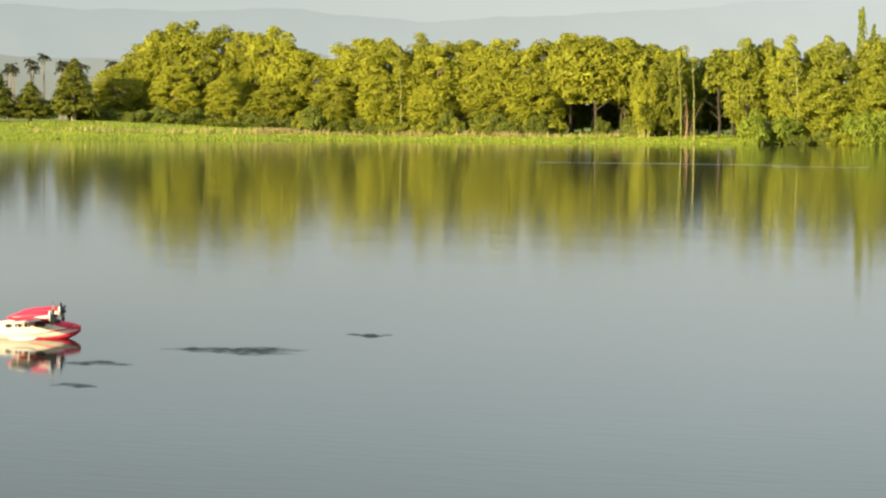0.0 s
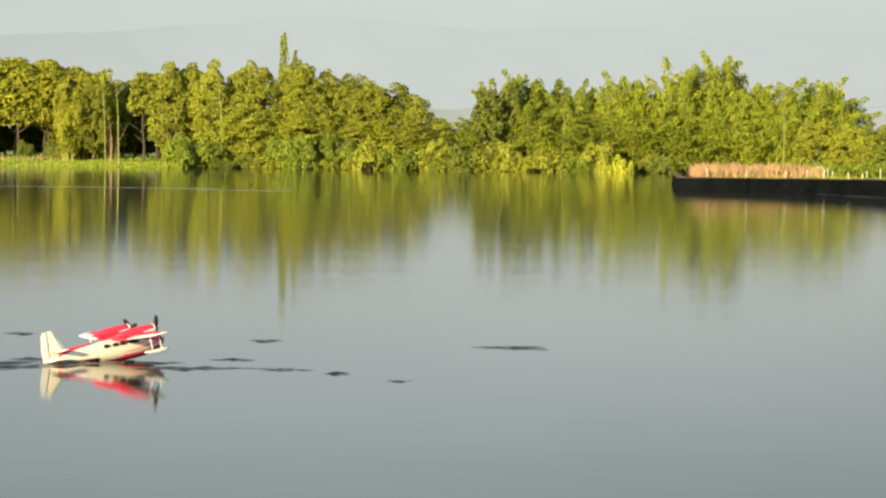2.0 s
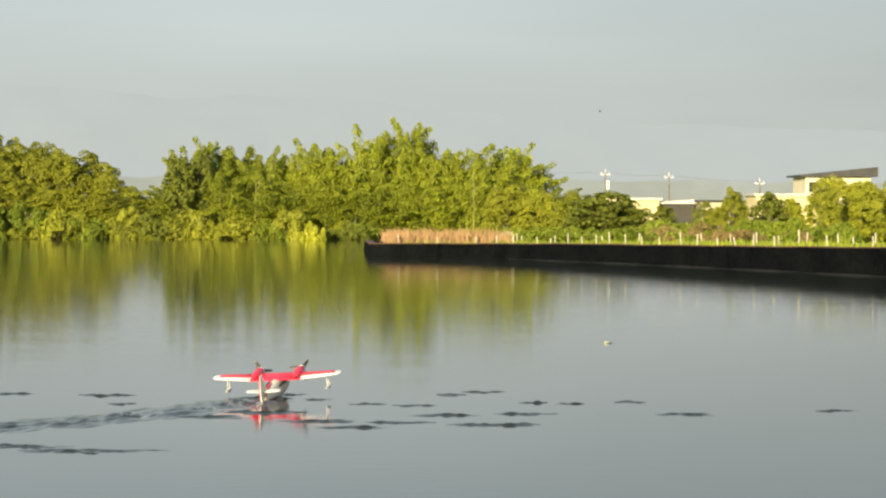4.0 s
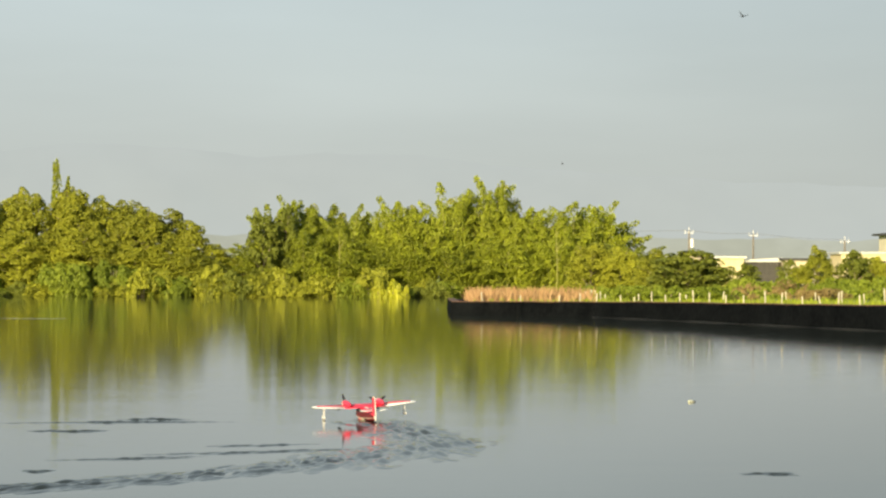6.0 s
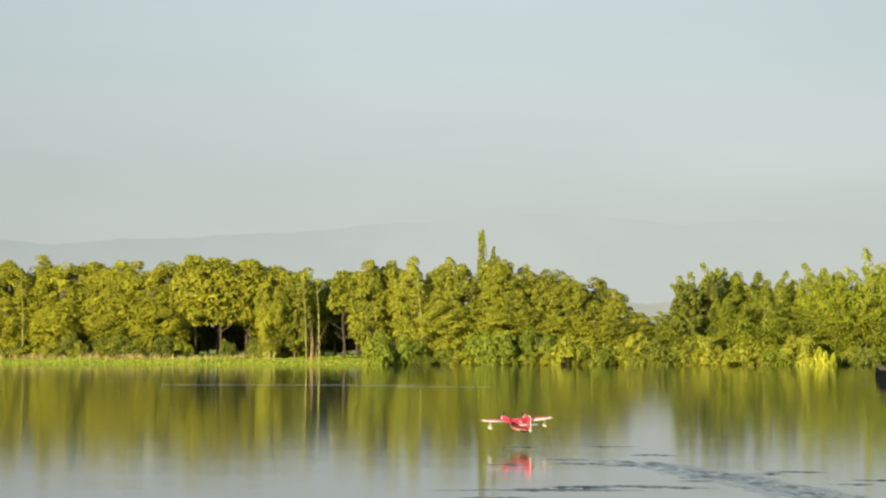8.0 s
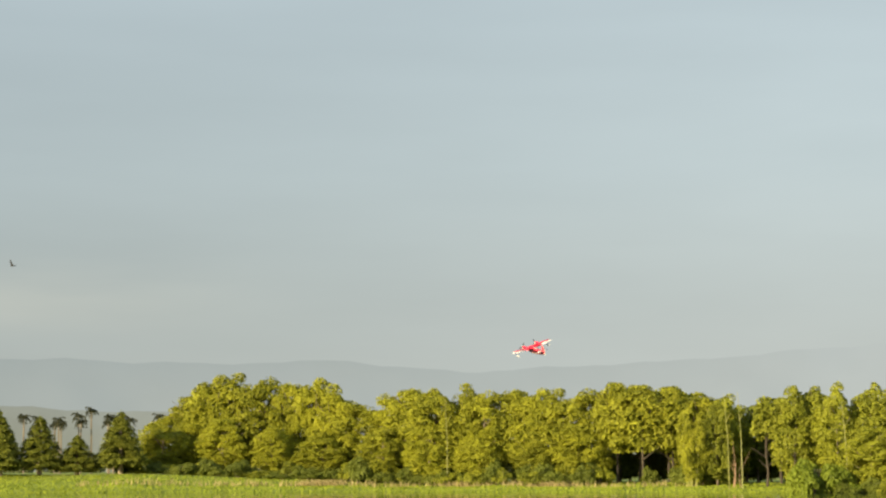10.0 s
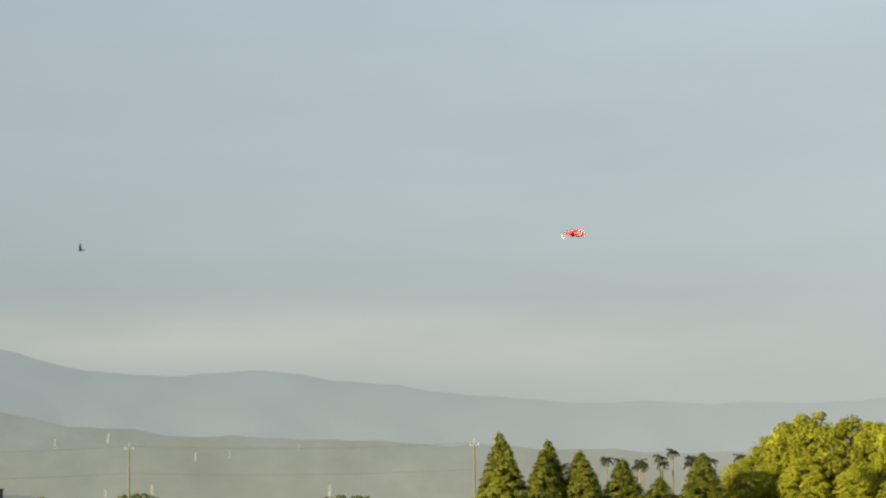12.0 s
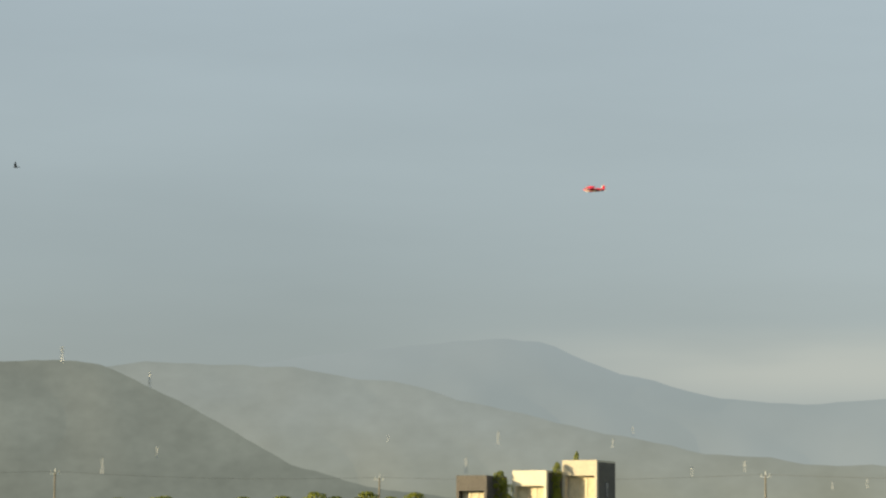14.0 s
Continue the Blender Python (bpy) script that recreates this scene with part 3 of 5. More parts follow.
def conifer(name, seed, label):
    """A dense pyramid of drooping fans, ten metres high."""
    rng = np.random.default_rng(seed)
    ob = base(name, pose(0, 0, 0), label, "conifer")
    bm = bmesh.new()
    tube(bm, (0, 0, -0.3), (0, 0, 9.4), 0.2, 0.03, 8)
    part("trunk", bm, M_BARK_PALE, ob)
    pts, nor = [], []
    for k in range(270):
        s = (k + rng.uniform(0, 1)) / 270
        s = s ** 0.7
        a = rng.uniform(0, 2 * math.pi)
        reach = (0.10 + 2.15 * s ** 0.8 * (1 - 0.3 * float(smoothstep(0.88, 1.0, s)))) * rng.uniform(0.80, 1.08)
        n = int(24 + 84 * s)
        u = rng.uniform(0.25, 1.0, n)
        side = rng.normal(0, 0.13 + 0.10 * s, n) * u
        z = 9.8 - s * 8.6 + 0.20 * reach * u - 0.42 * reach * u * u + rng.normal(0, 0.09, n)
        pts.append(np.stack([np.cos(a) * reach * u - np.sin(a) * side, np.sin(a) * reach * u + np.cos(a) * side, z], 1))
        nor.append(np.stack([np.cos(a) * 0.7 + 0 * u, np.sin(a) * 0.7 + 0 * u, 0.8 + 0 * u], 1))
    pts, nor = np.concatenate(pts), np.concatenate(nor)
    pts = np.concatenate([pts, [(0, 0, 9.75), (0, 0, 9.9), (0.03, 0, 10.0)]])
    nor = np.concatenate([nor, [(1, 0, 0.3), (0, 1, 0.3), (-1, 0, 0.3)]])
    verts, faces = leaf_quads(pts, nor, 0.135, 0.5, rng, 0.5, 0.5)
    link("crown", verts, faces, M_LEAF_CONIFER, ob)
    return ob


def palm(name, seed, label):
    """A slim trunk, ten metres high, with a drooping tuft."""
    rng = np.random.default_rng(seed)
    ob = base(name, pose(0, 0, 0), label, "palm")
    bm = bmesh.new()
    tube(bm, (0, 0, -0.3), (0.1, 0, 4.5), 0.24, 0.2, 8)
    tube(bm, (0.1, 0, 4.5), (0.05, 0.1, 9.2), 0.2, 0.15, 8)
    part("trunk", bm, M_BARK, ob)
    pts, nors = [], []
    for k in range(15):
        a = 2 * math.pi * k / 15 + rng.uniform(-0.2, 0.2)
        rise = rng.uniform(-0.1, 0.9)
        for j in range(26):
            s = j / 25 * 1.6
            z = 9.2 + rise * s - 0.42 * s * s
            pts.append((math.cos(a) * s + rng.normal(0, 0.07), math.sin(a) * s + rng.normal(0, 0.07), z + rng.normal(0, 0.06)))
            nors.append((math.cos(a) * 0.3, math.sin(a) * 0.3, 1))
    verts, faces = leaf_quads(np.array(pts), np.array(nors), 0.28, 0.36, rng, 0.4, 0.4)
    link("tuft", verts, faces, M_LEAF_PALM, ob)
    return ob


def shrub(name, seed, material, label, puffs=26, per=170, leaf=0.10, aspect=0.55):
    """A low mound of leaves, two metres high and three wide."""
    rng = np.random.default_rng(seed)
    ob = base(name, pose(0, 0, 0), label, "shrub")
    bm = bmesh.new()
    for k in range(6):
        a = rng.uniform(0, 2 * math.pi)
        tube(bm, (0, 0, -0.2), (math.cos(a) * 0.8, math.sin(a) * 0.8, 1.2), 0.04, 0.015, 4)
    part("stem", bm, M_BARK, ob)
    a = rng.uniform(0, 2 * math.pi, puffs)
    r = np.sqrt(rng.uniform(0, 1, puffs)) * 1.3
    c = np.stack([np.cos(a) * r, np.sin(a) * r, rng.uniform(0.15, 1.0, puffs) * (1.65 - 0.55 * r)], 1)
    pts, nors = puff_points(c, rng.uniform(0.35, 0.6, puffs), per, rng)
    verts, faces = leaf_quads(pts, nors, leaf, aspect, rng, 0.6)
    link("foliage", verts, faces, material, ob)
    return ob


def tuft_mesh(name, rows, material, label, category, height, seed, lean=0.3, width=0.05):
    """Upright blades at many ground points; rows of (x, y, z)."""
    rng = np.random.default_rng(seed)
    p = np.asarray(rows, float)
    n = len(p)
    h = height * rng.uniform(0.5, 1.3, n)[:, None]
    a = rng.uniform(0, 2 * math.pi, n)
    side = np.stack([np.cos(a), np.sin(a), 0 * a], 1) * width * rng.uniform(0.6, 1.5, n)[:, None]
    tip = np.stack([rng.normal(0, lean, n), rng.normal(0, lean, n), np.ones(n)], 1) * h
    verts = np.stack([p - side - [0, 0, 0.1], p + side - [0, 0, 0.1], p + side * 0.5 + tip * 0.6, p + tip, p - side * 0.5 + tip * 0.6], 1).reshape(-1, 3)
    k = np.arange(n)[:, None] * 5
    ob = link(name, verts, k + [[0, 1, 2, 3, 4]], material)
    return tagged(ob, label, category, kind="stuff")


def scaled(x, y, w, h, turn, z=None):
    """A pose on the ground, with widths scaled by w and height by h."""
    zz = float(ground_z(x, y)) if z is None else z
    return Matrix.LocRotScale((x, y, zz - 0.05), Euler((0, 0, radians(turn))), (w, w, h))


def copy_scaled(src, m):
    """copy_thing without the model's own scale."""
    ob = copy_thing(src, m)
    ob.matrix_basis = m
    return ob


def plant(kinds, rows, ten, group, rng, lo=0.85, hi=1.15):
    """Copies of the kinds in turn, on the ground, so that their tops come to the given heights; the first use takes the model itself."""
    for k, (x, y, top, width) in enumerate(rows):
        g = float(ground_z(x, y))
        m = scaled(x, y, width * rng.uniform(lo, hi), (top - g) / ten, rng.uniform(0, 360))
        src = kinds[k % len(kinds)]
        if "planted" in src:
            ob = copy_scaled(src, m)
        else:
            src.matrix_basis = m
            src["planted"] = 1
            ob = src
        tagged(ob, group=group)


def make_trees():
    rng = np.random.default_rng(5)
    yellow = [crown_tree("broadleaf_tree", 10 + k, 3.3, 0.0, 10.1, 225, 90, 0.135, 0.5, M_LEAF_YELLOW,
                         "rounded yellow-green broadleaf tree on the far bank") for k in range(4)]
    vine = [crown_tree("overgrown_tree", 30 + k, 3.3, -0.4, 10.1, 195, 84, 0.145, 0.55, M_LEAF_MID,
                       "olive-green tree overgrown with creepers at the water", shape=0.7) for k in range(4)]
    bam = [bamboo("bamboo_clump", 50 + k, M_LEAF_BAMBOO, "feathery green bamboo clump with arching plumes") for k in range(4)]
    dark = [crown_tree("dark_tree", 70 + k, 3.2, 0.8, 10.1, 90, 60, 0.20, 0.65, M_LEAF_DARK,
                       "dark green spreading tree behind the wall", shape=0.4) for k in range(2)]

    def rows(tops, y, width, jitter=1.5):
        return [(x, y + rng.uniform(-jitter, jitter), z, width) for x, z in tops]

    a = [(-119.0, 8.6), (-116.6, 10.8), (-113.6, 12.5), (-110.1, 12.2), (-107.0, 12.3), (-104.0, 12.1), (-101.3, 12.0), (-98.3, 10.8), (-95.7, 9.4)]
    b = [(-91.5, 10.3), (-89.0, 11.3), (-85.8, 10.6), (-82.9, 10.7), (-80.4, 10.4), (-77.6, 11.0), (-74.8, 10.5), (-72.1, 10.0), (-69.6, 10.5),
         (-66.0, 11.5), (-63.0, 11.0), (-60.0, 10.9), (-57.6, 10.0)]
    c = [(-47.0, 10.2), (-45.2, 10.6), (-42.7, 10.1), (-39.8, 10.3), (-37.9, 9.7), (-34.4, 10.9), (-33.4, 9.7),
         (-31.1, 9.5), (-28.9, 9.2), (-26.9, 8.8), (-24.4, 8.0), (-22.5, 7.0), (-20.5, 4.8), (-18.2, 3.8)]
    d = [(-16.2, 5.6), (-15.1, 8.9), (-12.3, 9.7), (-9.6, 9.0), (-7.4, 8.8), (-4.6, 8.2), (-2.5, 9.6), (-0.8, 8.5), (2.4, 10.9), (4.1, 9.4),
         (6.6, 11.8), (9.0, 9.4), (11.8, 8.8), (14.5, 9.2), (16.8, 9.3), (18.6, 7.9), (20.3, 5.6)]
    group = "trees on the far bank"
    plant(yellow, rows([(x, z + 0.5) for x, z in a], 233, 1.12), 10.1, group, rng)
    plant(yellow, rows([(x, z + 0.4) for x, z in b if abs(x + 62.8) > 4], 230, 1.05), 10.1, group, rng)
    plant(yellow, [(x, 227.5 + rng.uniform(-1, 1), z * rng.uniform(0.55, 0.75), 0.85) for x, z in (a + b)[1::2] if abs(x + 62.8) > 5.5], 10.1, group, rng)
    plant(vine, rows([(x, z + 0.45) for x, z in c], 226, 0.85), 10.1, group, rng)
    plant(vine, [(x + 1, 222.5 + rng.uniform(-1, 1), z * rng.uniform(0.5, 0.72), 0.85) for x, z in c[3::1]], 10.1, group, rng)
    plant(bam, rows([(x, z + 0.4) for x, z in d], 226, 1.0), 10.0, group, rng)
    plant(vine, [(x + 1.2, 228.5, z * 0.93, 0.72) for x, z in d if x < 16], 10.1, group, rng)
    # trees whose crowns start high: deep shade opens under them, and their bark is darkened to match
    high = crown_tree("high_crowned_tree", 220, 3.0, 2.2, 10.1, 150, 62, 0.17, 0.6, M_LEAF_YELLOW, "yellow-green tree with bare trunk over deep shade", bark=M_BARK_SHADED)
    # back rows, hidden by the front ones, are added to keep sun out
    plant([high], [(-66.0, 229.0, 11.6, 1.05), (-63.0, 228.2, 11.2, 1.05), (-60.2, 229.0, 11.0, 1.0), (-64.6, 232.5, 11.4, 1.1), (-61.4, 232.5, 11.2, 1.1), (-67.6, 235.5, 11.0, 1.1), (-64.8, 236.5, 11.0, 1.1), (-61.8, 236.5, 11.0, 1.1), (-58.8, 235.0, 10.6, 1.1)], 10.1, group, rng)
    roof = crown_tree("high_crowned_tree", 222, 2.0, 4.6, 10.1, 80, 62, 0.17, 0.6, M_LEAF_MID, "olive tree with a high crown over deep shade", bark=M_BARK_SHADED)
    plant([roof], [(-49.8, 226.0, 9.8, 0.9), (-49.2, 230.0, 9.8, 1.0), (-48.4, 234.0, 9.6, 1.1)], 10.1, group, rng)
    plant(bam, [(x + 1, 222.5 + rng.uniform(-1, 1), z * rng.uniform(0.5, 0.75), 1.05) for x, z in d if x < 12], 10.0, group, rng)
    # the first three also keep the sun off the hollow beside them
    plant(vine, [(-54.6, 225.2, 9.4, 0.6), (-54.9, 229.0, 9.8, 0.75), (-55.4, 233.0, 9.8, 0.8), (35.0, 205, 5.0, 0.58), (40.4, 206, 4.1, 0.45), (33.2, 204, 3.5, 0.42), (47.8, 204, 4.7, 0.5), (41.0, 195, 5.7, 0.62), (45.0, 198, 5.6, 0.62), (18.2, 213, 5.2, 0.7), (20.6, 205, 4.5, 0.62), (22.4, 203, 4.4, 0.62), (24.6, 203, 3.5, 0.55), (15.4, 214, 5.6, 0.8)], 10.1, "trees behind the wall", rng)
    # those left of x = -40 are added to close the dark hollows from behind
    plant(dark, [(-15.2, 221.8, 8.6, 0.66), (-13.2, 222.6, 9.2, 0.5), (-57.0, 234, 8.5, 0.8), (-48.0, 241, 8.2, 1.0), (-62.0, 244, 8.0, 1.3), (-57.5, 243, 8.0, 1.0), (-54.6, 238.0, 8.8, 0.9), (-53.0, 236.0, 9.0, 0.8), (-51.0, 240.0, 9.0, 0.9), (38.2, 205, 4.7, 0.64), (22.6, 200, 4.9, 1.0), (-44.6, 243, 8.0, 1.0), (-52.0, 243, 8.0, 1.0), (-66.5, 243, 8.0, 1.0), (17.0, 217, 5.8, 0.8), (23.4, 206, 4.0, 0.6),
                 (21.5, 201, 4.3, 0.6), (25.0, 201, 4.2, 0.65), (27.6, 200, 3.6, 0.55), (34.0, 215, 3.9, 0.55), (40.2, 212, 4.4, 0.55), (41.8, 214, 4.1, 0.5)], 10.1, "trees behind the wall", rng)
    plant(yellow, [(46.0, 212, 6.4, 0.7), (48.6, 214, 6.2, 0.7), (51.5, 212, 6.6, 0.7)], 10.1, "trees behind the wall", rng)
    # the tall thin shoot that tops the bank
    tall = bamboo("bamboo_shoot", 91, M_LEAF_BAMBOO, "single tall bamboo shoot rising over the trees", 4, 520, 0.50, 12.6, 0.74)
    tall.matrix_basis = scaled(-35.4, 225.5, 0.95, (14.5 - 1.5) / 12.6, 150)
    weep = bamboo("bamboo_clump", 95, M_LEAF_YELLOW, "pale yellow weeping bamboo clump on the bank", 16, 260, 1.2, 8.0)
    weep.matrix_basis = scaled(-56.6, 223.5, 0.9, 0.95, 40)
    bm = bmesh.new()
    twig = np.random.default_rng(97)
    dead = base("dead_tree", scaled(-52.0, 222.5, 1, 1, 0), "leafless reddish dead tree at the water", "tree")
    for k in range(14):
        ang, up = twig.uniform(0, 6.28), twig.uniform(1.5, 4.6)
        out = 0.34 * up * twig.uniform(0.3, 1.2)
        mid = Vector((math.cos(ang) * out * 0.4, math.sin(ang) * out * 0.4, up * 0.55))
        tube(bm, (0.5 * math.cos(ang), 0.5 * math.sin(ang), -0.2), mid, 0.020, 0.015, 5)
        tube(bm, mid, (math.cos(ang) * out, math.sin(ang) * out, up), 0.018, 0.009, 4)
    part("trunk", bm, M_TWIG, dead)
    for k, (x, y, h) in enumerate(((-83.2, 225.5, 9.0), (-52.4, 220.9, 9.2), (-51.2, 221.3, 9.4), (-41.0, 221.5, 8.6), (-8.2, 220.8, 6.5), (12.6, 219.5, 7.0))):
        bm = bmesh.new()
        lean = Vector((twig.normal(0, 0.35), twig.normal(0, 0.3), h))
        tube(bm, (0, 0, -0.3), lean * 0.5 + Vector((0.12, 0, 0)), 0.05, 0.038, 6)
        tube(bm, lean * 0.5 + Vector((0.12, 0, 0)), lean, 0.038, 0.014, 6)
        tube(bm, lean * 0.7, lean * 0.7 + Vector((0.6, 0, 1.0)), 0.03, 0.012, 5)
        ob = tagged(part("bare_sapling", bm, M_CULM, None), "thin pale bare sapling before the trees", "tree", "bare saplings")
        ob.matrix_basis = pose(x, y, float(ground_z(x, y)))
    cons = [conifer("conifer_tree", 110 + k, "cone-shaped green conifer on the bank") for k in range(2)]
    plant(cons, [(-136.4, 208.4, 11.1, 1.5), (-134.9, 207.5, 9.7, 1.28), (-132.1, 211.3, 10.2, 1.45), (-131.7, 209.4, 9.0, 1.33), (-129.2, 213.0, 9.0, 1.38),
                 (-128.2, 212.2, 8.1, 1.33), (-125.3, 215.3, 8.0, 1.4), (-121.9, 217.2, 6.0, 1.35), (-117.9, 219.4, 8.6, 1.6)], 10.0, "conifers in a row", rng, 0.95, 1.05)
    palms = [palm("palm_tree", 130 + k, "slim palm tree with a drooping dark tuft") for k in range(2)]
    plant(palms, [(-170.5, 282.0, 9.7, 0.6), (-167.9, 284.1, 10.3, 0.6), (-166.2, 285.1, 10.0, 0.6), (-163.8, 286.5, 9.9, 0.6), (-163.1, 290.9, 10.6, 0.6),
                  (-161.1, 288.0, 9.6, 0.6), (-159.8, 288.7, 11.3, 0.6), (-157.5, 289.9, 10.3, 0.6), (-155.0, 291.0, 10.0, 0.6), (-151.5, 293.0, 10.4, 0.6), (-165.2, 288.0, 9.3, 0.6), (-162.0, 284.0, 9.2, 0.55), (-158.6, 293.0, 10.0, 0.6), (-156.2, 287.0, 9.4, 0.55), (-172.6, 280.0, 9.4, 0.6)],
          9.9, "palms behind the bank", rng, 0.95, 1.05)


def make_undergrowth():
    rng = np.random.default_rng(9)
    mid = [shrub("shrub", 150 + k, M_LEAF_MID, "olive green shrub at the water's edge") for k in range(2)]
    fresh = [shrub("shrub", 160 + k, M_LEAF_FRESH, "fresh green shrub hanging over the water") for k in range(2)]
    dark = [shrub("shrub", 170, M_LEAF_DARK, "dark green shrub, in part put in as tree shade")]
    lime = [shrub("lime_shrub", 180, M_LEAF_LIME, "bright lime-yellow shrub by the water", 14, 60, 0.24, 0.5)]
    brush = [shrub("dry_brush", 185, M_BRUSH, "dry brown brush behind the fence", 20, 80, 0.16, 0.3)]
    rows = []
    x = -44.0
    while x < 3.0:
        tall = rng.uniform(0, 1) ** 1.5
        rows.append((x, float(shore_y(x)) + rng.uniform(0.6, 3.4), 1.2 + 3.6 * tall, rng.uniform(0.7, 1.2) + 0.5 * tall))
        x += rng.uniform(0.7, 1.9)
    kinds = rng.permutation(len(rows))
    plant(fresh, [rows[k] for k in kinds[0::3]], 2.0, "shrubs along the water", rng)
    plant(mid, [rows[k] for k in kinds[1::3]] + [rows[k] for k in kinds[2::6]], 2.0, "shrubs along the water", rng)
    plant(dark, [rows[k] for k in kinds[5::6]], 2.0, "shrubs along the water", rng)
    rows = []
    x = -119.0
    while x < -46:
        if not (-66.5 < x < -59.0 or -53.2 < x):
            rows.append((x, 226.6 + rng.uniform(-1.0, 1.2) - (4.5 * float(smoothstep(-84, -125, x))), rng.uniform(2.0, 4.2), rng.uniform(0.8, 1.15)))
        x += rng.uniform(0.7, 1.4)
    # dark leaves put shade in the colour at the trees' foot and behind hollows
    plant(dark, rows[0::3] + rows[1::3] + [(-62.2, 227.5, 2.9, 0.7)] + [(-72.5 + 1.7 * k, 239.0 + 0.6 * (k % 3), 5.6, 1.3) for k in range(18)], 2.0, "shrubs under the trees", rng)
    plant(mid, rows[2::3], 2.0, "shrubs under the trees", rng)
    plant(lime, [(-4.0, 216.9, 1.6, 0.45), (-2.9, 216.7, 2.1, 0.6), (-1.8, 216.9, 1.5, 0.42)], 2.0, "lime shrubs", rng)
    plant(brush, [(23.6, 170, 2.6, 1.0), (25.4, 172, 2.5, 1.0), (27.2, 170, 2.0, 0.9), (24.4, 165, 2.0, 0.9), (29.5, 175, 2.1, 0.9)], 2.0, "dry brush", rng)
    plant(brush, [(21.0, 152, 1.8, 0.9), (26.0, 150, 1.7, 1.0), (33.0, 168, 2.1, 1.0), (26.2, 196, 2.7, 1.3), (28.2, 195, 2.8, 1.3), (30.2, 196, 2.9, 1.3), (31.8, 194, 2.7, 1.2)], 2.0, "dry brush", rng)
    plant(fresh, [(17.6, 170, 2.2, 1.0), (19.6, 165, 2.1, 1.1), (21.8, 168, 2.2, 1.0), (30.5, 180, 2.4, 1.0), (33.0, 185, 2.6, 1.0), (13.5, 150, 1.9, 1.0), (16.0, 155, 2.2, 1.1), (18.4, 150, 1.8, 1.1), (23.0, 158, 1.9, 1.1), (28.5, 160, 1.9, 1.2), (31.0, 165, 2.0, 1.2), (35.5, 172, 2.3, 1.2), (38.5, 178, 2.4, 1.2), (26.5, 190, 3.0, 1.3), (29.5, 195, 3.0, 1.3), (37.0, 195, 2.9, 1.3), (41.0, 190, 2.7, 1.3), (11.5, 160, 2.3, 1.1), (34.4, 199, 2.9, 1.2), (36.4, 201, 3.0, 1.3), (38.9, 200, 3.1, 1.3)], 2.0, "shrubs behind the wall", rng)


def make_grass():
    rng = np.random.default_rng(13)
    n = 15000
    x = rng.uniform(-135, -40, n)
    y = shore_y(x) + 0.3 + rng.uniform(0, 1, n) ** 1.3 * 13
    tuft_mesh("bank_grass", np.stack([x, y, ground_z(x, y)], 1), M_BLADES, "short bright green grass on the far bank", "grass", 0.12, 1, 0.6, 0.12)
    n = 2400
    x = 2.3 + rng.uniform(0, 1, n) ** 1.8 * 7.5
    y = rng.uniform(128.5, 146, n)
    tuft_mesh("dry_reeds", np.stack([x, y, ground_z(x, y)], 1), M_DRY, "tall dry reddish grass behind the wall", "grass", 0.74, 2, 0.3, 0.05)
    n = 4200
    y = rng.uniform(40, 128, n)
    x = wall_x(y) + 0.7 + rng.uniform(0, 1, n) ** 1.4 * 9
    tuft_mesh("wall_grass", np.stack([x, y, ground_z(x, y)], 1), M_BLADES, "green grass along the wall top", "grass", 0.28, 3, 0.4, 0.06)
    n = 2600
    x = np.concatenate([rng.normal(c, 1.2, 560) for c in (-95.5, -81.5, -72.0)] + [rng.uniform(-118, -56, 920)])
    y = shore_y(x) + rng.uniform(6.0, 8.2, n)
    tuft_mesh("dry_tussocks", np.stack([x, y, ground_z(x, y)], 1), M_STRAW, "dry straw-coloured tussocks under the trees", "grass", 0.55, 4, 0.35, 0.05)


make_trees()
make_undergrowth()
make_grass()


# ---- fence, poles, houses ----
def make_fence():
    rng = np.random.default_rng(21)
    proto = None
    for line, (gap, off, height, start) in enumerate(((1.9, 1.3, 0.62, 127.5), (2.6, 8.0, 0.62, 140.0))):
        y = start
        while y > 66:
            x = float(wall_x(min(y, 127.0))) + off + rng.uniform(-0.1, 0.1)
            h = height * rng.uniform(0.75, 1.15)
            m = Matrix.LocRotScale((x, y, float(ground_z(x, y)) - 0.1), Euler((radians(rng.normal(0, 3)), radians(rng.normal(0, 4)), rng.uniform(0, 3))), (1, 1, h / 0.6))
            if proto is None:
                bm = bmesh.new()
                box(bm, -0.026, 0.026, -0.026, 0.026, 0, 0.7, 0.008)
                proto = tagged(part("fence_post", bm, M_POST, None), "short white-painted fence post", "fence post", "posts along the wall")
                proto.matrix_basis = m
            else:
                copy_scaled(proto, m)
            y -= gap * rng.uniform(0.75, 1.25)


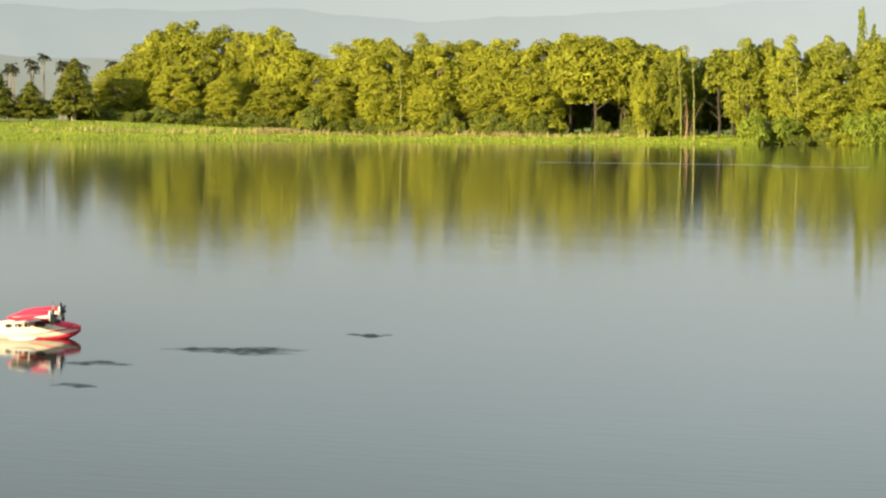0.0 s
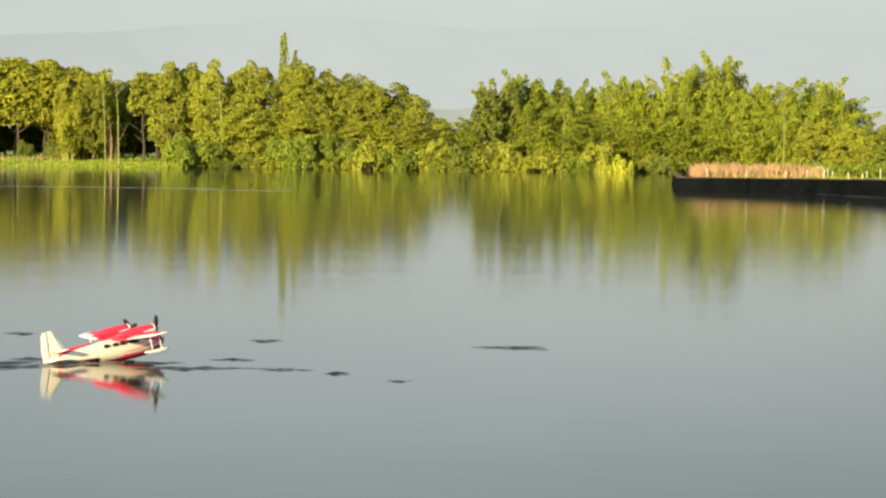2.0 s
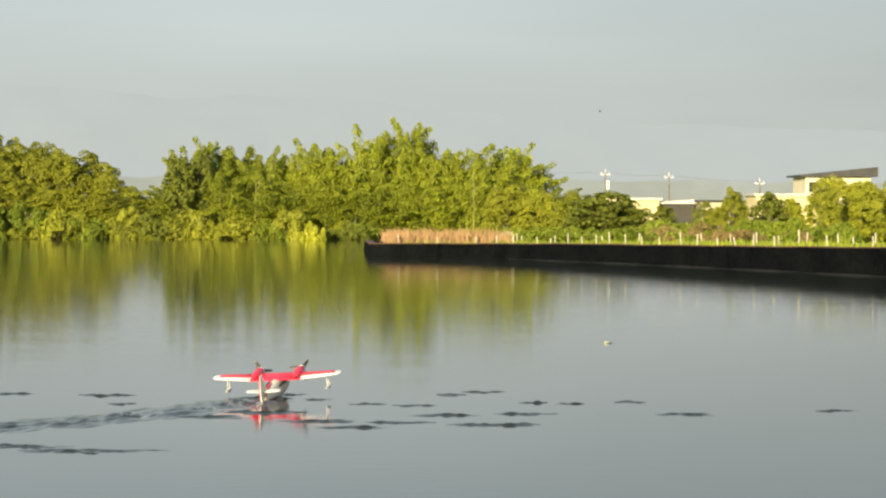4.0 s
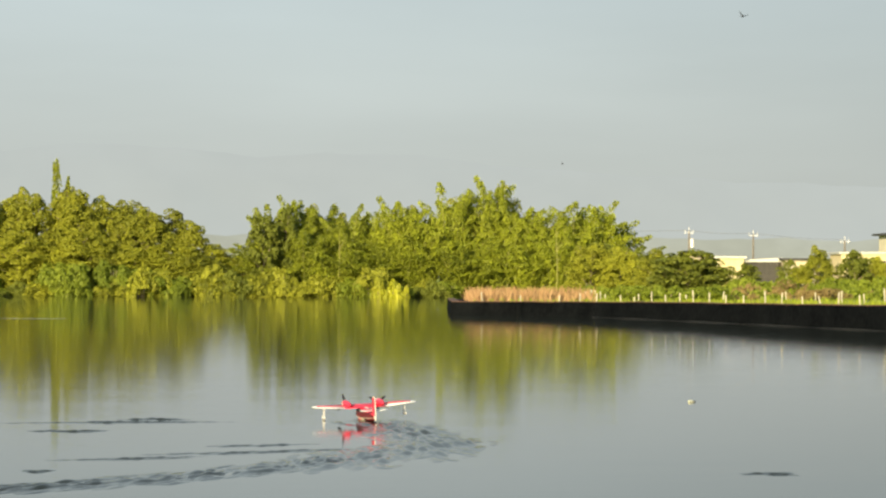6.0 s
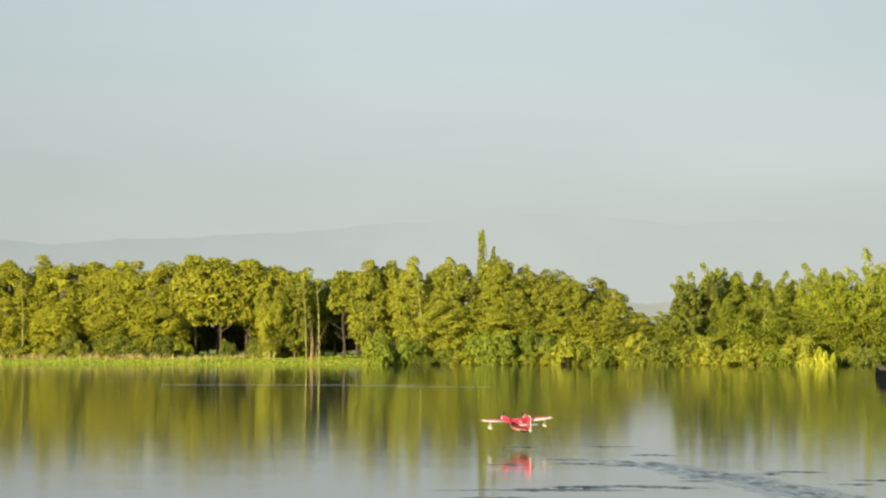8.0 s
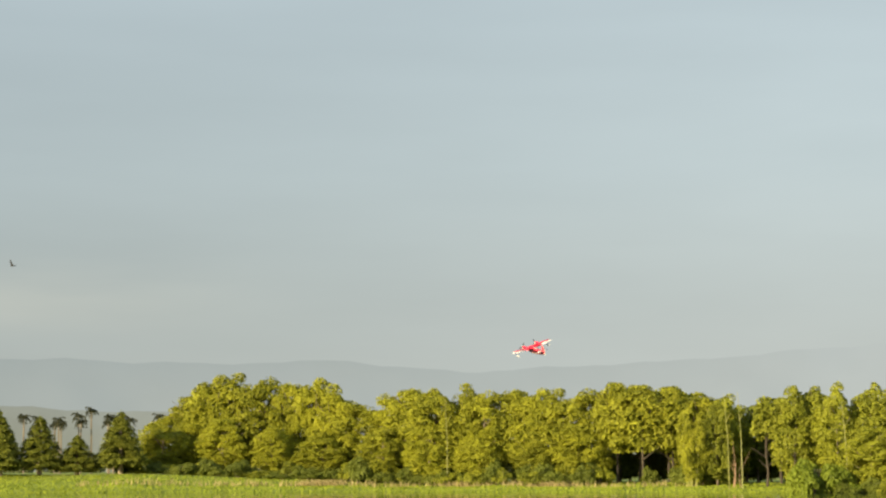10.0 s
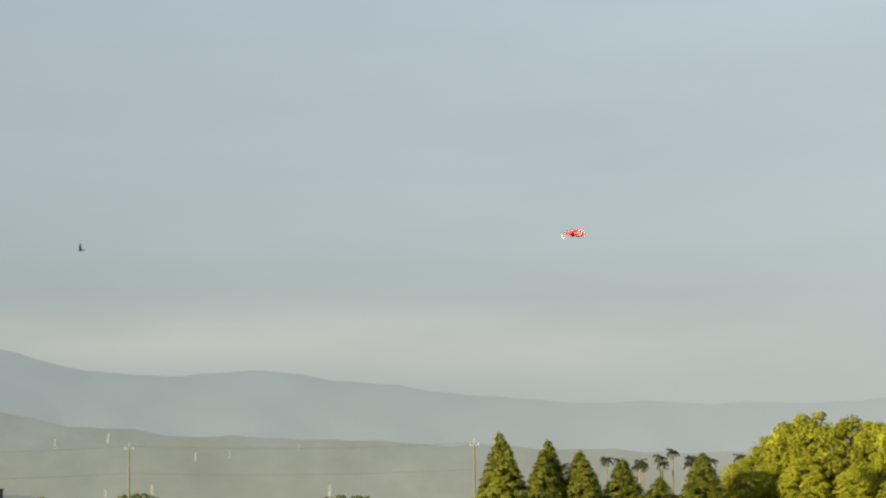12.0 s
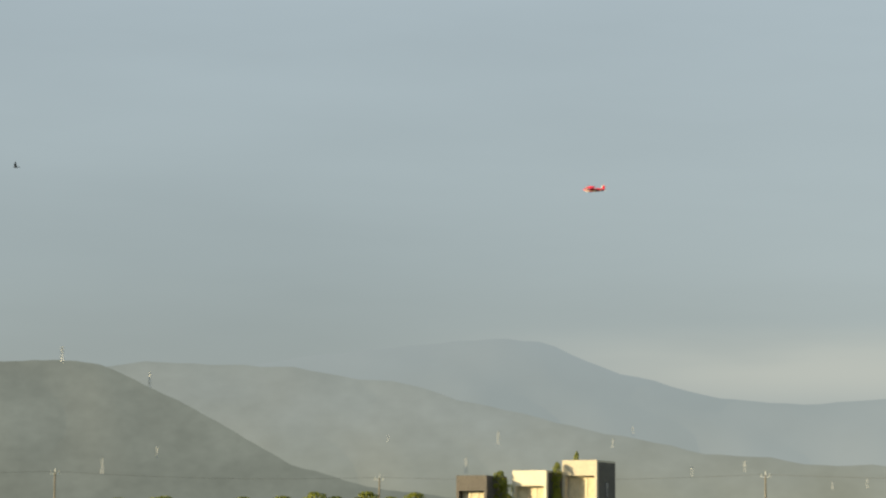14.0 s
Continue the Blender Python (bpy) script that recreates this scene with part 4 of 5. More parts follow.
def utility_pole(x, y, top, label, transformer=False):
    g = float(ground_z(x, y))
    ob = base("utility_pole", pose(x, y, g), label, "utility pole", "utility poles")
    h = top - g
    bm = bmesh.new()
    tube(bm, (0, 0, -0.5), (0, 0, h - 0.7), 0.14, 0.085, 10)
    part("pole", bm, M_CONCRETE, ob)
    turn = math.degrees(math.atan2(x, y))
    for k, (dz, w) in enumerate(((h - 0.9, 0.55),)):
        bm = bmesh.new()
        box(bm, -w, w, -0.035, 0.035, dz - 0.03, dz + 0.03, 0.008)
        part("crossarm", bm, M_STEEL, ob).rotation_euler[2] = radians(-turn)
    for dx in (-0.45, 0.0, 0.45):
        bm = bmesh.new()
        tube(bm, (0, 0, -0.35 if dx == 0 else 0), (0, 0, 0.62 if dx == 0 else 0.30), 0.07 if dx == 0 else 0.045, 0.04, 8)
        o = part("insulator", bm, M_INSULATOR, ob)
        o.location = (math.cos(radians(-turn)) * dx, math.sin(radians(-turn)) * dx, h - 0.85)
    if transformer:
        bm = bmesh.new()
        tube(bm, (0.35, 0, h - 2.6), (0.35, 0, h - 1.6), 0.25, 0.25, 12)
        part("transformer", bm, M_STEEL, ob)
    return ob


def cable(a, b, sag):
    bm = bmesh.new()
    a, b = Vector(a), Vector(b)
    pts = [a.lerp(b, k / 12) - Vector((0, 0, sag * 4 * (k / 12) * (1 - k / 12))) for k in range(13)]
    for p, q in zip(pts, pts[1:]):
        tube(bm, p, q, 0.016, 0.016, 5)
    tagged(part("power_cable", bm, M_CABLE, None), "thin dark power cable sagging between poles", "cable", "power cables")


def make_poles():
    left = [(-243.5, 98.0, 10.5), (-224.4, 131.3, 10.5), (-204.2, 160.9, 10.2), (-175.0, 192.3, 10.8), (-144.8, 216.0, 10.8)]
    for x, y, z in left:
        utility_pole(x, y, z, "grey concrete utility pole with white insulators")
    for p, q in zip(left, left[1:]):
        cable((p[0], p[1], p[2] - 0.6), (q[0], q[1], q[2] - 0.6), 0.45)
        cable((p[0], p[1], p[2] - 3.6), (q[0], q[1], q[2] - 3.6), 0.35)
    right = [(31.0, 270.0, 8.1), (38.5, 270.0, 7.8), (49.2, 270.0, 7.1)]
    for k, (x, y, z) in enumerate(right):
        utility_pole(x, y, z, "concrete utility pole with white fittings behind houses", k == 0)
    for p, q in zip(right, right[1:]):
        cable((p[0], p[1], p[2] - 0.6), (q[0], q[1], q[2] - 0.6), 0.2)
    cable((31.0, 270, 7.5), (-14.0, 285, 9.0), 0.6)


def pylon(az, el, dist, tall):
    x, y = dist * math.sin(radians(az)), dist * math.cos(radians(az))
    top = 2.1 + dist * math.tan(radians(el))
    z = top - tall
    ob = base("lattice_pylon", pose(x, y, z), "white lattice power pylon on a hazy hillside", "pylon", "pylons on the hills")
    w = tall * 0.09
    for sx in (-1, 1):
        for sy in (-1, 1):
            bm = bmesh.new()
            tube(bm, (sx * w, sy * w, -tall * 0.3), (sx * w * 0.3, sy * w * 0.3, tall), tall * 0.016, tall * 0.011, 5)
            part("leg", bm, M_PYLON, ob)
    for k in range(3):
        bm = bmesh.new()
        tube(bm, (-w * 1.6, 0, tall * (0.68 + 0.13 * k)), (w * 1.6, 0, tall * (0.68 + 0.13 * k)), tall * 0.012, tall * 0.012, 5)
        part("crossarm", bm, M_PYLON, ob).rotation_euler[2] = radians(-az)
    for k in range(5):
        bm = bmesh.new()
        s = 1 - 0.14 * k
        tube(bm, (-w * s, -w * s, tall * k * 0.2), (w * s * 0.86, -w * s * 0.86, tall * (k + 1) * 0.2), tall * 0.009, tall * 0.009, 4)
        part("brace", bm, M_PYLON, ob)


def make_pylons():
    for az, el, px in ((-48.84, 2.81, 24), (-46.01, 2.64, 16), (-44.09, 1.98, 18), (-42.8, 2.11, 20), (-40.69, 1.62, 15), (-39.86, 1.68, 16), (-38.16, 1.8, 8),
                       (-41.74, 0.85, 24), (-37.4, 0.80, 26), (-42.87, 0.75, 20), (-45.53, 2.95, 18), (-49.63, 2.14, 28), (-51.56, 2.7, 12)):
        # the slope of the foothills or mountains that carries it
        for height, d0, d1 in ((FOOT_RIDGE, 1500, 2500), (FAR_RIDGE, 2700, 4100)):
            found = None
            for d in np.linspace(d0 + 40, d1, 80):
                foot = math.degrees(math.atan2(float(hill_z(height, np.array(az), d, d0, d1)) - 2.1, d))
                if foot >= el - math.degrees(px / 4100):
                    found = d
                    break
            if found:
                break
        d = found or 4000.0
        pylon(az, el, d - 4, px / 4100 * d)
    for az, el, px in ((-59.58, 4.75, 28), (-57.44, 4.17, 22), (-57.22, 2.35, 22), (-58.54, 2.06, 26)):
        d = 1390.0
        for q in np.linspace(940, 1400, 80):
            foot = math.degrees(math.atan2(float(hill_z(NEAR_RIDGE, np.array(az), q, 900, 1400)) - 2.1, q))
            if foot >= el - math.degrees(px / 4100):
                d = q
                break
        pylon(az, el, d - 3, px / 4100 * d)


def window(parent, x0, x1, y, z0, z1, glass, bars=1, frame_paint=None):
    """A framed window set into a wall that faces -y."""
    bm = bmesh.new()
    for a in ((x0, x0 + 0.08, z0, z1), (x1 - 0.08, x1, z0, z1), (x0 + 0.08, x1 - 0.08, z0, z0 + 0.08), (x0 + 0.08, x1 - 0.08, z1 - 0.08, z1)):
        box(bm, a[0], a[1], y - 0.06, y + 0.05, a[2], a[3])
    for k in range(bars):
        xm = x0 + (x1 - x0) * (k + 1) / (bars + 1)
        box(bm, xm - 0.03, xm + 0.03, y - 0.05, y + 0.04, z0 + 0.08, z1 - 0.08)
    w = part("window", bm, frame_paint or M_FRAME, parent)
    bm = bmesh.new()
    box(bm, x0 + 0.08, x1 - 0.08, y - 0.01, y + 0.02, z0 + 0.08, z1 - 0.08)
    part("pane", bm, glass, w)


def cube_house(x, y, turn, width, depth, top, split, material, label, side=True):
    """A townhouse: a projecting framed box on the upper floors with a deep loggia, over a recessed ground floor."""
    g = float(ground_z(x, y))
    ob = base("townhouse", pose(x, y, g, 0, 0, turn), label, "house", "cube townhouses")
    h, s = top - g, split - g
    w2 = width / 2
    bm = bmesh.new()
    t = 0.28
    deep = 0.7
    hi = h - 1.45
    box(bm, -w2, w2, deep, depth, s, h)
    box(bm, -w2, -w2 + t, 0, deep, s, h)
    box(bm, w2 - t, w2, 0, deep, s, h)
    box(bm, -w2 + t, w2 - t, 0, deep, hi, h)
    box(bm, -w2 + t, w2 - t, 0, deep, s, s + 0.35)
    part("upper_box", bm, material, ob)
    bm = bmesh.new()
    box(bm, -w2 + 0.3, w2 - 0.3, 0.35, depth - 0.3, -0.3, s)
    part("ground_floor", bm, M_CREAM, ob)
    window(ob, -w2 + 0.4, w2 - 0.3, deep - 0.04, s + 0.4, hi - 0.05, M_CURTAIN, 2, M_CREAM)
    window(ob, -w2 + 0.5, -0.1, 0.31, 0.4, s - 0.25, M_CURTAIN, 1, M_FRAME)
    window(ob, 0.30, w2 - 0.45, 0.31, 0.4, s - 0.25, M_CURTAIN, 1, M_FRAME)
    bm = bmesh.new()
    for k in range(9):
        xx = -w2 + t + (width - 2 * t) * (k + 0.5) / 9
        tube(bm, (xx, 0.12, s + 0.35), (xx, 0.12, s + 1.2), 0.02, 0.02, 5)
    tube(bm, (-w2 + t, 0.12, s + 1.2), (w2 - t, 0.12, s + 1.2), 0.03, 0.03, 5)
    part("railing", bm, M_FRAME, ob)
    if side:
        # dark panel puts the side wall's shade into its colour
        bm = bmesh.new()
        box(bm, w2 + 0.003, w2 + 0.04, 0.45, depth - 0.02, s + 0.1, h - 0.18)
        part("side_shade_panel", bm, M_GREY_WALL, ob, "dark grey panel painting shade on the side wall")
        bm = bmesh.new()
        box(bm, w2 + 0.02, w2 + 0.08, depth * 0.45, depth * 0.6, s + 0.6, s + 3.0)
        part("side_window", bm, M_WINDOW, ob)
    rng = np.random.default_rng(int(abs(x * 10)))
    c = np.stack([rng.uniform(-w2 + t + 0.2, w2 - t - 0.2, 9), rng.uniform(0.3, 0.7, 9), rng.uniform(s + 0.5, s + 1.3, 9)], 1)
    pts, nors = puff_points(c, rng.uniform(0.15, 0.3, 9), 26, rng)
    verts, faces = leaf_quads(pts, nors, 0.10, 0.6, rng)
    tagged(link("planting", verts, faces, M_LEAF_DARK, ob), kind="stuff")
    return ob


def make_houses():
    turn = 23.0
    cube_house(-163.7, 147.0, turn, 3.55, 4.4, 9.2, 5.0, M_WHITE, "white cube townhouse with a planted loggia")
    cube_house(-160.5, 150.5, turn, 3.55, 4.4, 10.2, 5.1, M_CREAM, "cream cube townhouse taller than its neighbours")
    cube_house(-167.3, 142.9, turn, 3.2, 4.4, 8.7, 4.8, M_GREY_WALL, "dark grey cube townhouse with a planted loggia", False)
    # low annexe on the row's shaded flank
    ob = base("annexe", pose(-157.2, 152.8, float(ground_z(-157.2, 152.8)), 0, 0, turn), "grey stepped annexe beside the townhouses", "building")
    bm = bmesh.new()
    box(bm, -0.9, 0.2, 1.0, 4.5, -0.3, 6.2, 0.03)
    box(bm, 0.2, 1.2, 1.4, 4.2, -0.3, 4.4, 0.03)
    part("wall", bm, M_GREY_WALL, ob)
    bm = bmesh.new()
    box(bm, -0.93, 0.25, 0.95, 4.55, 6.2, 6.35)
    box(bm, 0.25, 1.25, 1.35, 4.25, 4.4, 4.53)
    part("roof", bm, M_ROOF, ob)
    # slim trees between the townhouses
    rng = np.random.default_rng(33)
    slim = crown_tree("slim_tree", 210, 2.2, 0.5, 10.1, 95, 100, 0.13, 0.55, M_LEAF_CONIFER, "slim green tree between townhouses", 0.6)
    plant([slim], [(-162.2, 149.2, 9.8, 0.46), (-165.8, 145.5, 9.0, 0.58), (-162.6, 152.3, 10.9, 0.3), (-170.2, 138.6, 6.9, 1.1), (-171.8, 137.0, 6.5, 1.2), (-173.6, 135.2, 7.0, 1.3), (-175.2, 133.4, 6.5, 1.3), (-177.0, 131.2, 6.9, 1.3), (-178.8, 129.0, 6.5, 1.3), (-181.0, 126.8, 6.4, 1.2), (-183.0, 124.0, 6.0, 1.2), (-185.5, 121.0, 6.4, 1.3), (-188.0, 117.5, 6.2, 1.3), (-152.5, 156.0, 4.2, 0.6), (-149.5, 159.0, 3.8, 0.7)],
          10.1, "slim trees by the townhouses", rng)
    # houses behind the wall
    def block(name, x0, x1, y, z1, material, roof, label, slope=0.0, over=0.3, lift=0.0):
        g = float(ground_z((x0 + x1) / 2, y))
        o = base(name, pose((x0 + x1) / 2, y, g), label, "house", "houses behind the wall")
        w = (x1 - x0) / 2
        bm = bmesh.new()
        box(bm, -w, w, 0, 7, lift - 0.3 * (lift == 0), z1 - g)
        part("wall", bm, material, o)
        bm = bmesh.new()
        hh = z1 - g
        loft(bm, [[Vector((-w - over, yy, hh)), Vector((w + over, yy, hh)), Vector((w + over, yy, hh + 0.22 + slope)), Vector((-w - over, yy, hh + 0.22))] for yy in (-over, 7 + over)])
        part("roof", bm, roof, o)
        return o, w, hh
    block("low_house", 29.0, 31.6, 256, 4.5, M_CREAM, M_METAL_ROOF, "small cream house with a pale metal roof")
    block("low_house", 31.4, 34.6, 250, 4.1, M_YELLOW_WALL, M_METAL_ROOF, "pale yellow single-storey house")
    o, w, h = block("open_shed", 34.7, 38.6, 251, 3.7, M_FRAME, M_METAL_ROOF, "dark open shed under a white roof", 0.25)
    block("low_house", 38.9, 42.2, 249, 3.9, M_CREAM, M_ROOF, "cream house with a dark flat roof", 0.0, 0.4)
    o, w, h = block("yellow_house", 45.2, 52.0, 250, 4.6, M_YELLOW_WALL, M_METAL_ROOF, "yellow house with a shaded porch")
    window(o, -w + 0.6, -w + 2.2, -0.02, 1.7, 3.2, M_WINDOW, 1)
    window(o, 0.2, 1.4, -0.02, 1.7, 2.9, M_WINDOW, 1)
    o, w, h = block("tall_house", 53.0, 60.5, 262, 6.9, M_WHITE, M_ROOF, "white two-storey house with a dark pitched roof", 0.9, 0.7)
    window(o, -w + 0.4, -w + 1.2, -0.02, 4.3, 5.4, M_WINDOW, 1)
    window(o, -w + 2.0, -w + 3.4, -0.02, 4.2, 5.5, M_WINDOW, 1)


def make_woods():
    """Far low woods along the foot of the hills."""
    rng = np.random.default_rng(41)
    n = 1500
    az = rng.uniform(-72, 16, n)
    d = rng.uniform(520, 700, n)
    top = 5.6 + 1.8 * np.sin(az * 1.3) + 1.4 * np.sin(az * 3.7)
    c = np.stack([d * np.sin(np.radians(az)), d * np.cos(np.radians(az)), top * rng.uniform(0.3, 0.85, n)], 1)
    pts, nors = puff_points(c, rng.uniform(1.6, 2.8, n), 70, rng)
    verts, faces = leaf_quads(pts, nors, 0.55, 0.6, rng)
    ob = link("far_woods", verts, faces, M_WOODS)
    tagged(ob, "low green woods far behind the pond", "woods", kind="stuff")


make_fence()
make_poles()
make_pylons()
make_houses()
make_woods()


# ---- the seaplane ----
def hull_ring(x, half, top, keel, chine):
    """A hull section: flat-topped oval above the chines, a vee below."""
    ring = []
    for k in range(11):
        a = math.pi * k / 10
        ring.append(Vector((x, math.cos(a) * half, chine + (top - chine) * math.sin(a) ** 0.8)))
    ring += [Vector((x, -half * 0.55, (keel * 0.6 + chine * 0.4))), Vector((x, 0, keel)), Vector((x, half * 0.55, (keel * 0.6 + chine * 0.4)))]
    return ring


def wing_ring(y, x_front, chord, z, thick, tilt=0.0):
    """An aerofoil section at span y."""
    prof = [(0, 0), (0.03, 0.45), (0.12, 0.85), (0.3, 1.0), (0.6, 0.7), (1.0, 0.05), (1.0, -0.05), (0.6, -0.25), (0.25, -0.42), (0.06, -0.36)]
    return [Vector((x_front - u * chord, y, z + v * thick + (0.4 - u) * chord * tilt)) for u, v in prof]


def make_plane():
    plane = base("model_seaplane", pose(0, 0, 0), "red and white twin-engined model seaplane", "model plane")
    rows = [(-0.60, 0.018, 0.095, 0.030, 0.055), (-0.45, 0.036, 0.122, 0.006, 0.046), (-0.28, 0.058, 0.148, -0.016, 0.036), (-0.10, 0.078, 0.166, -0.034, 0.026),
            (0.10, 0.090, 0.178, -0.047, 0.020), (0.30, 0.090, 0.176, -0.047, 0.026), (0.44, 0.084, 0.160, -0.038, 0.038), (0.54, 0.070, 0.142, -0.020, 0.052),
            (0.625, 0.048, 0.122, 0.014, 0.066), (0.668, 0.022, 0.100, 0.050, 0.075)]

    def at(x):
        """The hull's section numbers at x."""
        return [float(np.interp(x, [r[0] for r in rows], [r[i] for r in rows])) for i in range(5)]

    def shell(x, a0, a1, proud):
        """A thin strip of skin over the upper hull, from angle a0 to a1 (degrees, 90 on top)."""
        _, half, top, keel, chine = at(x)
        arc = [radians(a0 + (a1 - a0) * k / 8) for k in range(9)]
        out = [Vector((x, math.cos(a) * (half + proud), chine + (top - chine + proud) * math.sin(a) ** 0.8)) for a in arc]
        return out + [Vector((x, p.y * 0.8, chine + (p.z - chine) * 0.8)) for p in out[::-1]]
    bm = bmesh.new()
    loft(bm, [hull_ring(*r) for r in rows])
    part("hull", bm, M_HULL_WHITE, plane, "cream-white hull", True)
    # red foredeck that comes down round the nose and leaves a cream flash on each flank
    bm = bmesh.new()
    loft(bm, [shell(x, a, 180 - a, 0.003) for x, a in ((0.31, 50), (0.40, 40), (0.47, 31), (0.53, 22), (0.575, 12), (0.60, 3), (0.64, 1), (0.669, 0.5))])
    part("foredeck", bm, M_RED, plane, "red foredeck and nose", True)
    # red planing bottom, deeper towards the bow
    bm = bmesh.new()
    rings = []
    for x in (-0.06, 0.02, 0.10, 0.20, 0.30, 0.37, 0.44, 0.49, 0.54, 0.59, 0.625, 0.650, 0.674):
        _, half, top, keel, chine = at(x)
        lift = 0.008 + 0.020 * float(smoothstep(0.1, 0.5, x))
        mid = keel * 0.6 + chine * 0.4
        up = min(1.0, (x + 0.10) / 0.25)
        side_z = keel + (chine + lift - keel) * up
        w = half * (0.25 + 0.75 * up) + 0.004
        rings.append([Vector((x, y, z)) for y, z in ((w, side_z), (w * 0.58, min(mid, side_z) - 0.005), (0, keel - 0.006), (-w * 0.58, min(mid, side_z) - 0.005), (-w, side_z), (-w * 0.7, side_z + 0.002), (w * 0.7, side_z + 0.002))])
    loft(bm, rings)
    part("planing_bottom", bm, M_RED, plane, "red planing bottom", True)
    bm = bmesh.new()
    rings = []
    for x in (-0.612, -0.45, -0.28, -0.10):
        _, half, top, keel, chine = at(x)
        mid = keel * 0.6 + chine * 0.4
        rings.append([Vector((x, y, z)) for y, z in ((half + 0.003, chine - 0.001), (half * 0.57, mid - 0.004), (0, keel - 0.005), (-half * 0.57, mid - 0.004), (-half - 0.003, chine - 0.001), (-half * 0.7, chine), (half * 0.7, chine))])
    loft(bm, rings)
    part("after_bottom", bm, M_RED_DARK, plane, "dark red after bottom", True)
    # the port flank and port side of the tail are red, darker low on the flank
    bm = bmesh.new()
    loft(bm, [shell(r[0], 40, 74, 0.003) for r in rows[:7]])
    part("port_shoulder", bm, M_RED, plane, "red port shoulder of the hull", True)
    bm = bmesh.new()
    loft(bm, [shell(r[0], 2, 39, 0.003) for r in rows[:7]])
    part("port_flank", bm, M_RED_DARK, plane, "dark red port side of the hull", True)
    bm = bmesh.new()
    loft(bm, [[Vector((x, y, z)) for x, y, z in ((x1, 0.008, z), (x1, 0.018, z), (x0, 0.018, z), (x0, 0.008, z))] for z, x0, x1 in ((0.09, -0.64, -0.44), (0.16, -0.645, -0.475), (0.30, -0.645, -0.52), (0.345, -0.62, -0.55))])
    part("fin_panel", bm, M_RED, plane, "red panel on the fin")
    bm = bmesh.new()
    loft(bm, [hull_ring(x, 0.022, t, 0.08, 0.09) for x, t in ((-0.50, 0.150), (-0.36, 0.168), (-0.22, 0.172), (-0.10, 0.174))])
    part("dorsal_ridge", bm, M_RED, plane, "red ridge along the after deck", True)
    bm = bmesh.new()
    loft(bm, [hull_ring(x, w, t, 0.130, 0.135) for x, w, t in ((0.26, 0.070, 0.178), (0.31, 0.076, 0.204), (0.40, 0.070, 0.200), (0.49, 0.052, 0.158))])
    part("cockpit_glass", bm, M_BLACK, plane, "dark cockpit glazing", True)
    for side in (-1, 1):
        for x, wide in ((-0.03, 0.052), (0.065, 0.052), (0.15, 0.048), (0.25, 0.10)):
            bm = bmesh.new()
            y = at(x + wide / 2)[1] * 0.93
            box(bm, x, x + wide, side * y - 0.012, side * y + 0.012, 0.108, 0.140, 0.004)
            part("cabin_window", bm, M_BLACK, plane)
    # wing: red centre, white outer panels
    bm = bmesh.new()
    loft(bm, [wing_ring(y, 0.365, 0.285, 0.180, 0.034, 0.07) for y in (-0.30, 0.30)])
    part("wing_centre", bm, M_RED, plane, "red wing centre section", True)
    for side in (-1, 1):
        bm = bmesh.new()
        loft(bm, [wing_ring(side * 0.301, 0.362, 0.280, 0.182, 0.026, 0.07), wing_ring(side * 0.60, 0.340, 0.225, 0.197, 0.018, 0.07), wing_ring(side * 0.735, 0.312, 0.175, 0.206, 0.012, 0.07),
                  wing_ring(side * 0.765, 0.285, 0.10, 0.206, 0.007)])
        part("outer_wing", bm, M_WING_WHITE, plane, "white outer wing", True)
        bm = bmesh.new()
        skin = [(0.04, 0.50), (0.12, 0.88), (0.25, 1.01), (0.45, 0.92), (0.60, 0.75), (0.60, 0.52), (0.45, 0.66), (0.25, 0.8), (0.12, 0.6)]
        loft(bm, [[Vector((xf - u * ch, side * yy, zz + v * th + 0.002 + (0.4 - u) * ch * 0.07)) for u, v in skin]
                  for yy, xf, ch, zz, th in ((0.304, 0.362, 0.280, 0.182, 0.026), (0.60, 0.340, 0.225, 0.197, 0.018), (0.69, 0.321, 0.192, 0.203, 0.0145))])
        part("wing_panel", bm, M_RED, plane, "red panel on the outer wing", True)
        # nacelle and propeller
        y = side * 0.245
        bm = bmesh.new()
        loft(bm, [[Vector((x, y + math.cos(a) * r, 0.213 + dz + math.sin(a) * r * 0.95)) for a in [2 * math.pi * k / 16 for k in range(16)]]
                  for x, r, dz in ((0.02, 0.006, 0.0), (0.09, 0.034, 0.004), (0.19, 0.048, 0.008), (0.31, 0.056, 0.008), (0.39, 0.057, 0.008), (0.432, 0.050, 0.008), (0.440, 0.030, 0.008))])
        part("nacelle", bm, M_RED, plane, "red engine nacelle", True)
        bm = bmesh.new()
        loft(bm, [[Vector((x, y + math.cos(a) * r, 0.221 + math.sin(a) * r)) for a in [2 * math.pi * k / 16 for k in range(16)]]
                  for x, r in ((0.428, 0.053), (0.442, 0.050), (0.446, 0.040))])
        part("cowl_ring", bm, M_WING_WHITE, plane, "white cowl ring", True)
        # white flash along each flank of the nacelle
        for face in (-1, 1):
            bm = bmesh.new()
            flash = []
            for x, r, wide in ((0.29, 0.0555, 3), (0.34, 0.0575, 9), (0.39, 0.058, 15), (0.425, 0.0535, 20)):
                arc = [radians(-6 - wide + 2 * wide * k / 5) for k in range(6)]
                skin = [Vector((x, y + face * math.cos(a) * (r + 0.002), 0.221 + math.sin(a) * (r + 0.002) * 0.95)) for a in arc]
                flash.append(skin + [Vector((x, y + (p.y - y) * 0.8, p.z)) for p in skin[::-1]])
            loft(bm, flash)
            part("nacelle_flash", bm, M_WING_WHITE, plane, "white flash on the nacelle")
